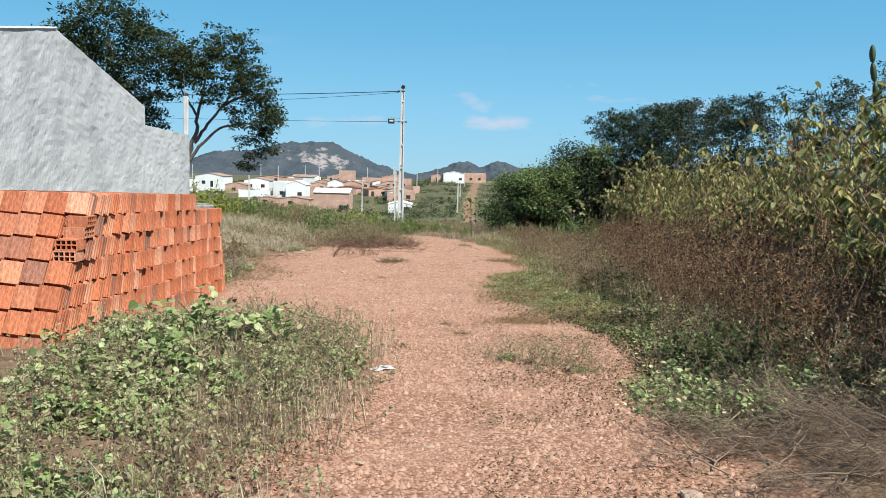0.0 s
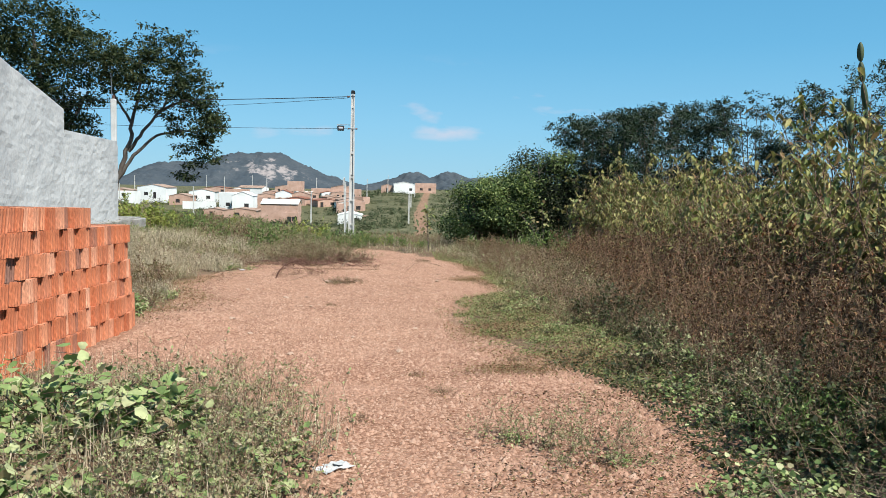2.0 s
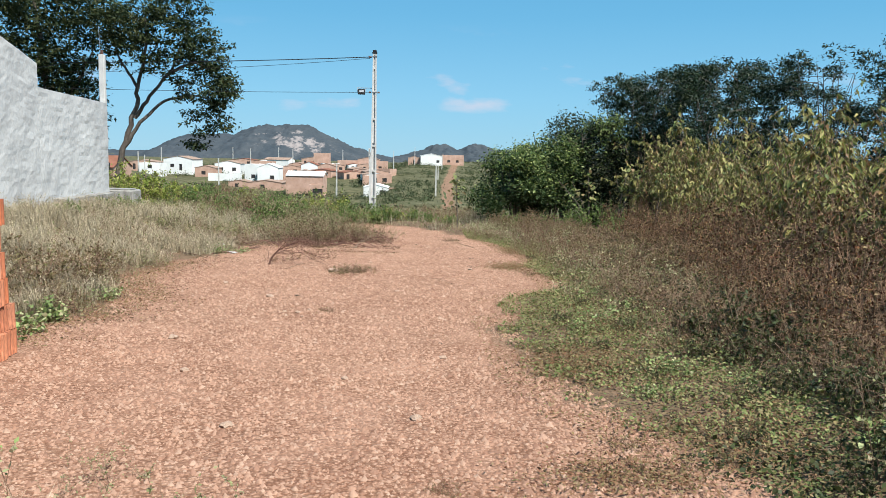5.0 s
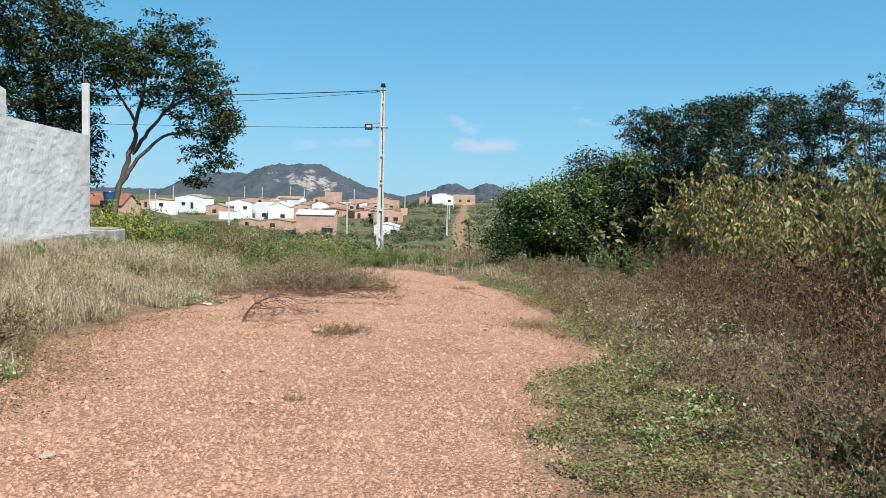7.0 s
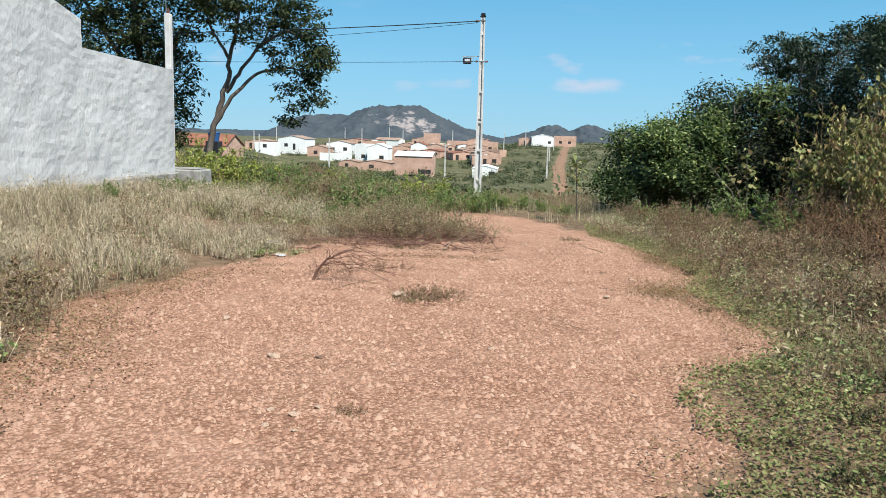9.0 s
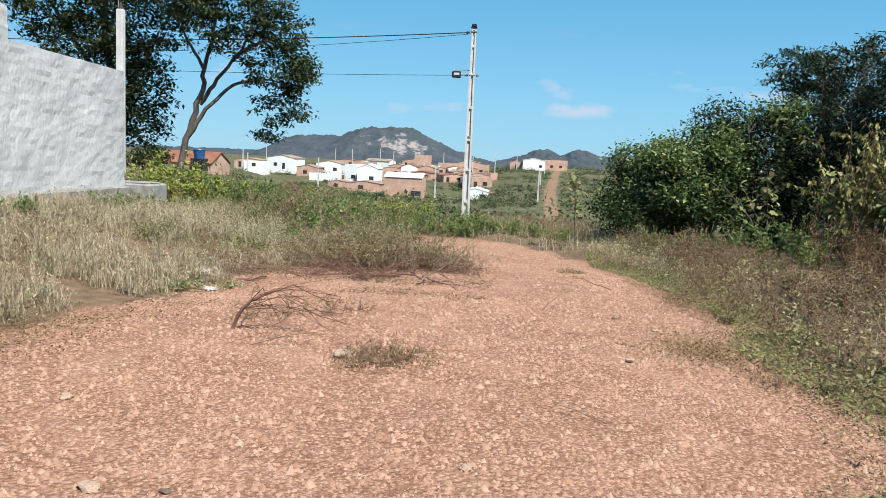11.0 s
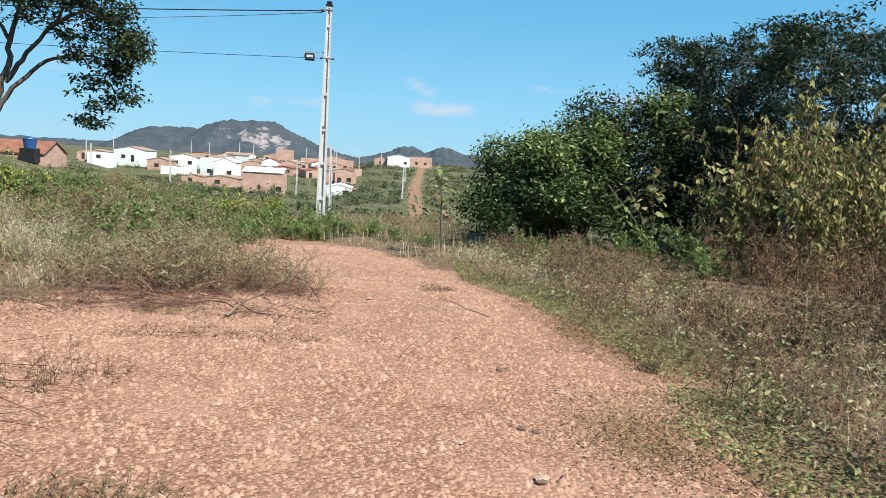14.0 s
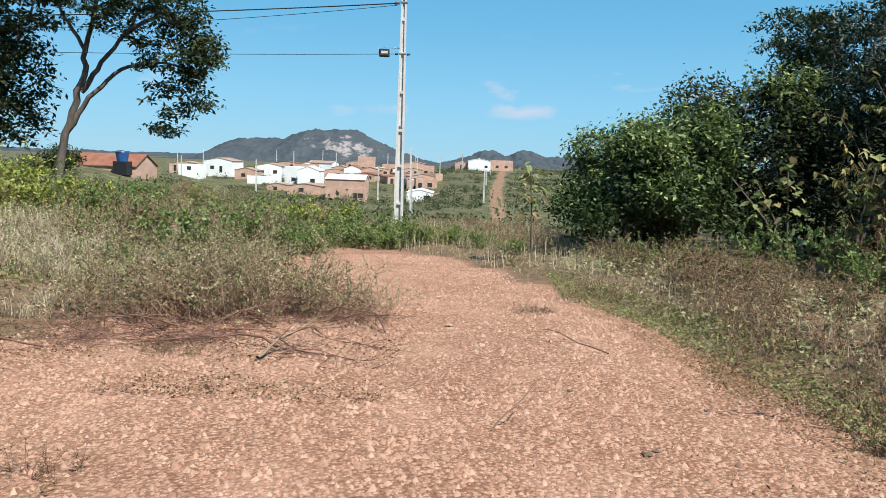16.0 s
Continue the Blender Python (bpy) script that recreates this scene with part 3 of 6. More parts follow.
bmesh.ops.create_cone(bm, cap_ends=True, segments=6, radius1=0.012, radius2=0.008, depth=1.0, matrix=pose(-10.86, 32.7, 4.75, 0, -2, 0))
part("rod", bm, M["steel"], post)
post.location = (0.06, 0.25, 0)

# ---- stack of hollow bricks ----
BL, BW, BH = 0.112, 0.212, 0.2175


def brick_mesh(seed):
    """A hollow clay block on end, ribbed on its narrow faces."""
    r = random.Random(seed)
    hx, hy = BW / 2, BL / 2
    out = []
    for s in (1, -1):
        ys = [-hy, -hy * 0.70, -hy * 0.52, -hy * 0.32, hy * 0.32, hy * 0.52, hy * 0.70, hy]
        for j, yy in enumerate(ys):
            x = hx - (0.015 if j in (2, 5) else 0.0)
            out.append((s * x, s * yy))
    verts = [(x + r.uniform(-1, 1) * 0.001, y, 0.0) for x, y in out] + [(x + r.uniform(-1, 1) * 0.001, y, BH) for x, y in out]
    n = len(out)
    faces = [[i, (i + 1) % n, n + (i + 1) % n, n + i] for i in range(n)] + [list(range(n))[::-1], list(range(n, 2 * n))]
    me = bpy.data.meshes.new("brick")
    me.from_pydata(verts, [], faces)
    me.materials.append(M["brick"])
    return me


def holed_brick_mesh():
    """A block lying down, its two rows of four holes open from end to end: one pierced body."""
    w, h, d, t = BW, 0.107, BW, 0.011
    xs, zs = [], []
    for i in range(5):
        x = -w / 2 + i * (w - t) / 4
        xs += [x, x + t]
    for k in range(3):
        z = k * (h - t) / 2
        zs += [z, z + t]
    verts, faces, seen = [], [], {}

    def at(i, end, k):
        if (i, end, k) not in seen:
            seen[i, end, k] = len(verts)
            verts.append((xs[i], (-d / 2, d / 2)[end], zs[k]))
        return seen[i, end, k]

    def clay(i, k):
        return 0 <= i < 9 and 0 <= k < 5 and (i % 2 == 0 or k % 2 == 0)

    for i in range(9):
        for k in range(5):
            if not clay(i, k):
                continue
            faces.append((at(i, 0, k), at(i + 1, 0, k), at(i + 1, 0, k + 1), at(i, 0, k + 1)))
            faces.append((at(i, 1, k), at(i, 1, k + 1), at(i + 1, 1, k + 1), at(i + 1, 1, k)))
            for di, dk, p, q in ((-1, 0, (i, k + 1), (i, k)), (1, 0, (i + 1, k), (i + 1, k + 1)), (0, -1, (i, k), (i + 1, k)), (0, 1, (i + 1, k + 1), (i, k + 1))):
                if not clay(i + di, k + dk):
                    faces.append((at(p[0], 1, p[1]), at(q[0], 1, q[1]), at(q[0], 0, q[1]), at(p[0], 0, p[1])))
    me = bpy.data.meshes.new("holed_brick")
    me.from_pydata(verts, [], faces)
    me.materials.append(M["brick"])
    return me


def brick_stack():
    root = tagged(new("brick_stack"), "long stack of orange hollow clay bricks beside the track", "brick stack")
    rng = random.Random(11)
    kinds = [brick_mesh(i) for i in range(4)]
    starts = [6.85 + 0.14 * k for k in range(7)]
    core_v, core_f, o = [], [], 0
    cube = np.array([[x, y, z] for x in (-0.5, 0.5) for y in (-0.5, 0.5) for z in (0, 1)], float)
    quads = np.array([[0, 1, 3, 2], [4, 6, 7, 5], [0, 4, 5, 1], [2, 3, 7, 6], [0, 2, 6, 4], [1, 5, 7, 3]])

    def foot(y, k):
        return -0.055 - 0.0355 * y + k * 0.2215 - 0.03

    def back(y, y0):
        # the end of the stack leans back against the rest
        return 21.0 * max(0.0, 1.0 - (y - y0) / 2.6)

    def out(y, y0):
        # and its lower courses have slid in under the upper ones
        return max(0.0, 1.0 - (y - y0) / 2.8)

    for k in range(7):
        y0, y1 = starts[k], 11.05 if k == 6 else 12.45 + 0.05 * rng.uniform(-1, 1)
        lean = (k - 3) * 0.012
        for c in range(8):
            y = y0 + (0.0 if c == 0 else rng.uniform(0, 0.03))
            i = 0
            while y < y1:
                x = -3.5 - BW / 2 - c * (BW + 0.006) - lean - 0.022 * (6 - k) * out(y, y0)
                z = foot(y, k)
                hole = c == 0 and k in (4, 5) and i < 2
                if c == 0 and not hole:
                    ob = new("brick", kinds[rng.randrange(4)])
                    ob.parent = root
                    sag = rng.uniform(-0.13, 0.13) if rng.random() < 0.3 else rng.uniform(-0.03, 0.03)
                    ob.matrix_local = pose(x + rng.uniform(-0.035, 0.03), y + BL / 2, z + rng.uniform(0, 0.004), sag * 18 - back(y, y0), rng.uniform(-1, 1) + 5 * out(y, y0), rng.uniform(-2.5, 2.5))
                elif c > 0 and i > 0:
                    v = cube * (BW, BL - 0.003, BH) + (x + rng.uniform(-0.005, 0.005), y + BL / 2, z)
                    v[:, 1] += (v[:, 2] - z) * math.tan(radians(back(y, y0)))
                    core_v.append(v)
                    core_f.append(quads + o)
                    o += 8
                elif c > 0:
                    ob = new("brick", kinds[rng.randrange(4)])
                    ob.parent = root
                    ob.matrix_local = pose(x, y + BL / 2 - rng.uniform(0, 0.015), z, rng.uniform(-2, 2) - back(y, y0), rng.uniform(-1.5, 1.5) + 5, rng.uniform(-3, 3))
                y += BL + 0.008 + (0.03 if rng.random() < 0.03 else 0)
                i += 1
    core = piece("brick_core", np.concatenate(core_v), np.concatenate(core_f), M["brick_core"], root)
    tagged(core, kind="stuff")
    hm = holed_brick_mesh()
    for n, (x, y, z, rz) in enumerate(((-3.63, 7.51, foot(7.5, 4), 4), (-3.62, 7.54, foot(7.5, 4) + 0.109, 2), (-3.61, 7.70, foot(7.7, 5), 88), (-3.60, 7.73, foot(7.7, 5) + 0.109, 91))):
        ob = new("holed_brick", hm)
        ob.parent = root
        ob.matrix_local = pose(x, y, z, 0, 0, rz)
    return root


brick_stack()

# ---- power pole, lamp, wires ----


def double_t_pole(name, label, x, y, z0, z1, wide0=0.36, wide1=0.17, lean=(0, 0)):
    root = tagged(new(name), label, "pole")
    h = z1 - z0
    bm = bmesh.new()

    def slab(hx0, hy0, hx1, hy1, cx=0.0, a=0.0, b=1.0):
        vs = []
        for u in (a, b):
            hx, hy = hx0 + (hx1 - hx0) * u, hy0 + (hy1 - hy0) * u
            c = cx * (1 + (wide1 / wide0 - 1) * u)
            for sx, sy in ((-1, -1), (1, -1), (1, 1), (-1, 1)):
                vs.append(bm.verts.new((c + sx * hx, sy * hy, h * u)))
        for i in range(4):
            bm.faces.new((vs[i], vs[(i + 1) % 4], vs[4 + (i + 1) % 4], vs[4 + i]))
        bm.faces.new(vs[3::-1])
        bm.faces.new(vs[4:])

    f = wide0 * 0.5
    slab(f * 0.24, f * 0.7, f * 0.16, f * 0.42, -f * 0.76)
    slab(f * 0.24, f * 0.7, f * 0.16, f * 0.42, f * 0.76)
    slab(f * 0.6, f * 0.22, f * 0.28, f * 0.14)
    for u in (0.03, 0.13, 0.29, 0.44, 0.6, 0.76, 0.9, 0.985):
        slab(f * 0.97, f * 0.66, f * 0.44, f * 0.4, 0, u, u + 0.012)
    for v in bm.verts:
        v.co += Vector((lean[0] * v.co.z, lean[1] * v.co.z, 0))
    part("shaft", bm, M["pole"], root)
    root.location = (x, y, z0)
    return root


pole = double_t_pole("utility_pole", "tall pale concrete double-T power pole in the weeds", -2.25, 46.8, -2.3, 6.36)
bm = bmesh.new()
box(bm, -0.13, 0.13, -0.10, 0.10, 8.60, 8.66, bevel=0.01)
box(bm, -0.10, 0.10, -0.1, 0.1, 8.66, 8.78, bevel=0.03)
part("cap", bm, M["black"], pole, "dark cap with a small photocell")
for z in (8.45, 6.62, 4.0):
    bm = bmesh.new()
    box(bm, -0.125, 0.125, -0.10, 0.10, z - 0.025, z + 0.025, bevel=0.008)
    part("clamp", bm, M["steel"], pole)
for s in (-1, 1):
    bm = bmesh.new()
    bmesh.ops.create_cone(bm, cap_ends=True, segments=10, radius1=0.05, radius2=0.035, depth=0.12, matrix=pose(s * 0.22, 0, 6.62, 0, 90, 0))
    part("insulator", bm, M["porcelain"], pole)
bm = bmesh.new()
bmesh.ops.create_cone(bm, cap_ends=True, segments=10, radius1=0.06, radius2=0.04, depth=0.16, matrix=pose(-0.24, 0, 8.42, 0, 90, 0))
part("insulator", bm, M["porcelain"], pole)

lamp = tagged(new("floodlight"), "black floodlight on a thin arm off the pole", "floodlight")
bm = bmesh.new()
box(bm, -0.19, 0.19, -0.07, 0.07, -0.15, 0.13, bevel=0.025)
part("housing", bm, M["black"], lamp)
bm = bmesh.new()
box(bm, -0.12, 0.12, -0.085, -0.072, -0.06, 0.04, bevel=0.004)
part("lens", bm, M["glass"], lamp, "pale glass lens")
bm = bmesh.new()
for s in (-1, 1):
    box(bm, s * 0.2 - 0.012, s * 0.2 + 0.012, -0.02, 0.02, -0.02, 0.2)
box(bm, -0.21, 0.62, -0.015, 0.015, 0.18, 0.205)
part("bracket", bm, M["steel"], lamp)
lamp.matrix_world = pose(-2.92, 46.78, 4.35, -12, 0, 4)


def wire(name, p0, p1, sag, r=0.012, n=24):
    p0, p1 = np.array(p0), np.array(p1)
    t = np.linspace(0, 1, n)[:, None]
    pts = p0 + (p1 - p0) * t - np.array([0, 0, 1]) * sag * 4 * t * (1 - t)
    v, f = tube(pts, r, r, 5)
    return tagged(piece(name, v, f, M["wire"]), "black overhead cable slung from the concrete pole", "cable")


wire("overhead_wire", (-2.5, 46.8, 6.12), (-46, 55, 6.5), 0.55, 0.022)
wire("overhead_wire", (-2.5, 46.8, 6.05), (-46, 55.4, 6.4), 1.0, 0.011)
wire("overhead_wire", (-2.45, 46.8, 4.32), (-46, 55, 5.2), 0.35, 0.011)
wire("service_wire", (-11.4, 33.9, 4.36), (-30, 54, 5.6), 0.5, 0.007)

double_t_pole("utility_pole", "leaning concrete power pole down the slope", -6.3, 118, -9.2, 1.7, 0.4, 0.22, (-0.03, 0))
for x, y, z1 in ((4.25, 160, -1.2), (6.8, 230, -2.2), (10.4, 300, 0.5)):
    double_t_pole("utility_pole", "thin concrete pole beside the far dirt road", x, y, land_at(x, y) - 0.6, z1, 0.34, 0.2)
for i, (x, y) in enumerate(((-86, 250), (-72, 215), (-50, 205), (-46, 300), (-66, 320), (-95, 300), (-30, 330), (-14, 260), (-8, 300), (0, 340), (-20, 350), (-60, 350), (-80, 350), (-18, 185))):
    z = land_at(x, y)
    double_t_pole("utility_pole", "thin pale power pole among the village houses", x, y, z - 0.3, z + 8.0, 0.36, 0.22)

# ---- village ----


def house(x0, x1, y, z0, z1, depth, wall, roof, gable=True, turn=0.0, label="", openings=((0.2, "door"), (0.7, "window"))):
    """A low house: the wall's shell, pitched or flat roof, door and windows in the face towards the track."""
    root = tagged(new("house"), label, "house")
    w, h = x1 - x0, z1 - z0
    eave = h * (0.80 if gable else 1.0)
    hw, t = w / 2, 0.2
    bm = bmesh.new()
    holes = []
    for u, what in openings:
        ow, oz0, oz1 = (1.0, 0.05, 2.1) if what == "door" else (1.3, 1.0, 2.1)
        k = min(1.0, eave / 2.7)
        holes.append((-hw + u * w - ow / 2, -hw + u * w + ow / 2, oz0 * k, oz1 * k, what))
    holes.sort()
    x = -hw
    for a, b, c, d, _ in holes:
        box(bm, x, a, -t / 2, t / 2, -2.5, eave)
        box(bm, a, b, -t / 2, t / 2, -2.5, c)
        box(bm, a, b, -t / 2, t / 2, d, eave)
        x = b
    box(bm, x, hw, -t / 2, t / 2, -2.5, eave)
    box(bm, -hw, -hw + t, t / 2, depth, -2.5, eave)
    box(bm, hw - t, hw, t / 2, depth, -2.5, eave)
    box(bm, -hw + t, hw - t, depth - t, depth, -2.5, eave)
    if gable:
        for yy in (-t / 2, depth - t):
            tri = [bm.verts.new(v) for v in ((-hw, yy, eave), (hw, yy, eave), (0, yy, h), (-hw, yy + t, eave), (hw, yy + t, eave), (0, yy + t, h))]
            bm.faces.new(tri[2::-1])
            bm.faces.new(tri[3:])
            for i in range(3):
                bm.faces.new((tri[i], tri[(i + 1) % 3], tri[3 + (i + 1) % 3], tri[3 + i]))
    bmesh.ops.remove_doubles(bm, verts=bm.verts, dist=0.002)
    part("wall", bm, wall, root)
    bm = bmesh.new()
    if gable:
        o = 0.2
        for s in (-1, 1):
            q = [(s * (hw + o), -o, eave - o * (h - eave) / hw), (0, -o, h + 0.02), (0, depth + o, h + 0.02), (s * (hw + o), depth + o, eave - o * (h - eave) / hw)]
            up = [bm.verts.new(Vector(p) + Vector((0, 0, 0.12))) for p in q]
            dn = [bm.verts.new(Vector(p) + Vector((0, 0, 0.01))) for p in q]
            bm.faces.new(up)
            bm.faces.new(dn[::-1])
            for i in range(4):
                bm.faces.new((up[i], dn[i], dn[(i + 1) % 4], up[(i + 1) % 4]))
        bmesh.ops.recalc_face_normals(bm, faces=bm.faces)
    else:
        box(bm, -hw + t, hw - t, t / 2, depth - t, eave - 0.35, eave - 0.2)
    part("roof", bm, roof, root)
    for a, b, c, d, what in holes:
        bm = bmesh.new()
        box(bm, a, b, 0.0, 0.05, c, d)
        part(what, bm, M["dark"], root)
    root.matrix_world = pose((x0 + x1) / 2, y, z0, 0, 0, turn)
    return root


WH, BR, RF = M["white_wall"], M["brick_wall"], M["roof"]
LW, LB = "whitewashed house with a shallow tiled roof", "bare-brick house with a clay tile roof"
house(-63.5, -55.5, 135, -9.0, -0.55, 11.4, BR, M["roof_red"], True, -90, "low house under a bright red tile roof", ((0.4, "window"),))
house(-81.6, -72.1, 260, -6.4, -1.8, 9, WH, RF, True, -6, LW, ((0.3, "window"), (0.6, "door")))
house(-85.0, -78.6, 248, -6.6, -3.9, 6, WH, RF, False, 0, "low flat-roofed whitewashed house", ((0.5, "window"),))
house(-65.5, -57.2, 262, -7.2, -3.0, 9, WH, RF, True, 4, LW, ((0.25, "window"), (0.75, "window")))
house(-49.8, -44.6, 234, -8.4, -3.3, 8, WH, WH, False, -8, "tall flat-roofed whitewashed house", ((0.5, "window"), (0.82, "window")))
house(-45.0, -39.1, 229, -8.4, -2.95, 8, WH, WH, True, 0, LW, ((0.7, "window"),))
house(-62.3, -52.3, 320, -6.4, -2.6, 10, WH, RF, True, 10, LW)
house(-54, -46, 322, -6.4, -2.2, 10, WH, RF, True, 80, LW, ((0.5, "window"),))
house(-35.7, -27.3, 201, -9.0, -4.15, 9, BR, WH, True, -90, "brick house under a pale cement-washed roof", ((0.6, "window"),))
house(-25.1, -21.6, 190, -10.0, -6.9, 5, BR, M["roof"], False, 0, "unfinished bare-brick house with unplastered walls", ((0.4, "door"), (0.75, "window")))
house(-40.8, -34.8, 320, -6.2, 0.1, 8, BR, RF, False, 0, "two-storey bare-brick house with small windows", ((0.3, "window"), (0.7, "window")))
house(-38.2, -33.0, 268, -7.8, -2.8, 8, WH, M["roof_red"], True, 0, LW, ((0.4, "window"),))
house(-33.4, -26.9, 271, -7.8, -3.2, 9, BR, RF, True, 0, LB, ((0.2, "window"), (0.55, "door"), (0.8, "window")))
house(-31.2, -11.0, 320, -6.8, -2.6, 6, BR, RF, False, 0, "long bare-brick warehouse with many openings", ((0.1, "window"), (0.35, "door"), (0.6, "window"), (0.85, "window")))
house(-24.0, -15.0, 332, -6.0, -1.2, 8, BR, RF, True, 0, LB, ((0.5, "window"),))
house(-15.0, -6.6, 230, -9.4, -5.7, 8, BR, RF, False, 5, "unfinished bare-brick house with unplastered walls", ((0.3, "window"), (0.7, "door")))
house(-12.1, -6.4, 190, -10.0, -6.6, 8, WH, WH, True, 0, LW, ((0.8, "window"),))
house(2.6, 12.2, 350, -4.1, 0.8, 9, WH, WH, True, 0, LW, ((0.8, "window"),))
house(12.6, 22.5, 362, -4.0, 0.4, 8, BR, RF, False, 0, "pale unfinished brick house without windows", ((0.3, "window"), (0.7, "window")))
house(-3.0, 2.4, 352, -4.3, -0.5, 8, BR, RF, True, 0, LB, ((0.5, "door"),))
house(-49.9, -44.5, 215, -9.6, -7.3, 6, BR, RF, True, 0, LB, ((0.4, "door"),))
house(-43, -34.5, 208, -9.8, -6.9, 7, BR, RF, True, 0, LB, ((0.4, "window"),))
house(-68.6, -62, 250, -8.2, -4.4, 7, BR, RF, True, 0, LB, ((0.4, "window"),))
house(-46, -40, 290, -7.0, -3.4, 8, BR, RF, True, 0, LB)
house(-100, -90, 280, -7.0, -3.6, 8, BR, RF, True, 0, LB)
house(-50, -42, 350, -5.6, -2.0, 8, BR, RF, True, 0, LB)
house(-76, -66, 330, -6.0, -3.0, 8, BR, M["roof_red"], True, 0, LB)
house(-58, -52, 290, -7.0, -3.2, 8, BR, RF, False, 0, LB)
house(-36, -30, 232, -8.6, -5.2, 7, BR, RF, True, 0, LB, ((0.4, "window"),))
house(-20, -14, 262, -8.0, -4.6, 7, BR, RF, True, 0, LB, ((0.4, "window"),))


vr = random.Random(21)
for i in range(20):
    w, y = vr.uniform(5.0, 8.5), vr.uniform(225, 335)
    x = vr.uniform(-0.205, -0.045) * (y - 18)
    z = land_at(x, y)
    h = vr.uniform(2.5, 3.3)
    white = i % 7 == 3
    house(x - w / 2, x + w / 2, y, z - 0.2, z + h, vr.uniform(6, 9), WH if white else BR, M["roof_red"] if i % 3 == 1 else RF, i % 5 != 2, vr.uniform(-25, 25), LW if white else LB, ((vr.uniform(0.2, 0.4), "door"), (vr.uniform(0.6, 0.8), "window")))


def yard(name, label, x0, x1, y, z0, z1, mat):
    bm = bmesh.new()
    box(bm, x0, x1, y, y + 0.2, z0 - 2, z1)
    n = max(2, int((x1 - x0) / 3))
    for i in range(n + 1):
        x = x0 + (x1 - x0) * i / n
        box(bm, x - 0.15, x + 0.15, y - 0.06, y + 0.26, z0 - 2, z1 + 0.08)
    tagged(part(name, bm, mat), label, "wall")


yard("yard_wall", "whitewashed yard wall with piers", -60.4, -51, 235, -9.2, -6.2, WH)
yard("yard_wall", "bare-brick yard wall with piers", -6.8, -2.2, 200, -9.6, -7.7, BR)
yard("yard_wall", "bare-brick yard wall with piers", -40, -32, 222, -9.4, -7.2, BR)
tank = tagged(new("water_tank"), "blue plastic water tank on the red-roofed house", "water tank")
bm = bmesh.new()
bmesh.ops.create_cone(bm, cap_ends=True, segments=20, radius1=0.75, radius2=0.95, depth=1.3, matrix=pose(0, 0, 0.65))
bmesh.ops.create_cone(bm, cap_ends=True, segments=20, radius1=0.98, radius2=0.9, depth=0.15, matrix=pose(0, 0, 1.38))
part("barrel", bm, M["blue"], tank)
bm = bmesh.new()
box(bm, -1, 1, -1, 1, -2.0, 0, bevel=0.03)
part("stand", bm, M["black"], tank)
tank.location = (-49.4, 129.6, -1.5)

# ---- hills ----


def hill(name, label, line, y, depth, mat, base, seed):
    """A ridge: its skyline by a few heights, falling away to both sides, with gullies."""
    xs = np.linspace(line[0][0], line[-1][0], 460)
    crest = np.interp(xs, [p[0] for p in line], [p[1] for p in line])
    us = np.linspace(-1, 1, 110)
    X, U = np.meshgrid(xs, us, indexing="xy")
    fall = (1 - np.abs(U)) ** 0.85
    top = np.broadcast_to(crest, X.shape)
    rough = (value_noise(X, U * depth, 60, seed) - 0.5) * 26 * (1 - fall) + (value_noise(X, U * depth, 22, seed + 1) - 0.5) * 7 + (value_noise(X, U * depth, 9, seed + 2) - 0.5) * 4.5 + (value_noise(X, U * depth, 4.5, seed + 3) - 0.5) * 4.0
    Z = base + (top - base) * fall + rough * np.clip((top - base) / 40, 0, 1)
    Y = y + U * depth
    n = len(xs)
    i, j = np.meshgrid(np.arange(len(us) - 1), np.arange(n - 1), indexing="ij")
    f = np.stack([i * n + j, i * n + j + 1, (i + 1) * n + j + 1, (i + 1) * n + j], -1).reshape(-1, 4)
    return tagged(piece(name, np.stack([X, Y, Z], -1).reshape(-1, 3), f, mat, smooth=False), label, "hill", kind="structure")


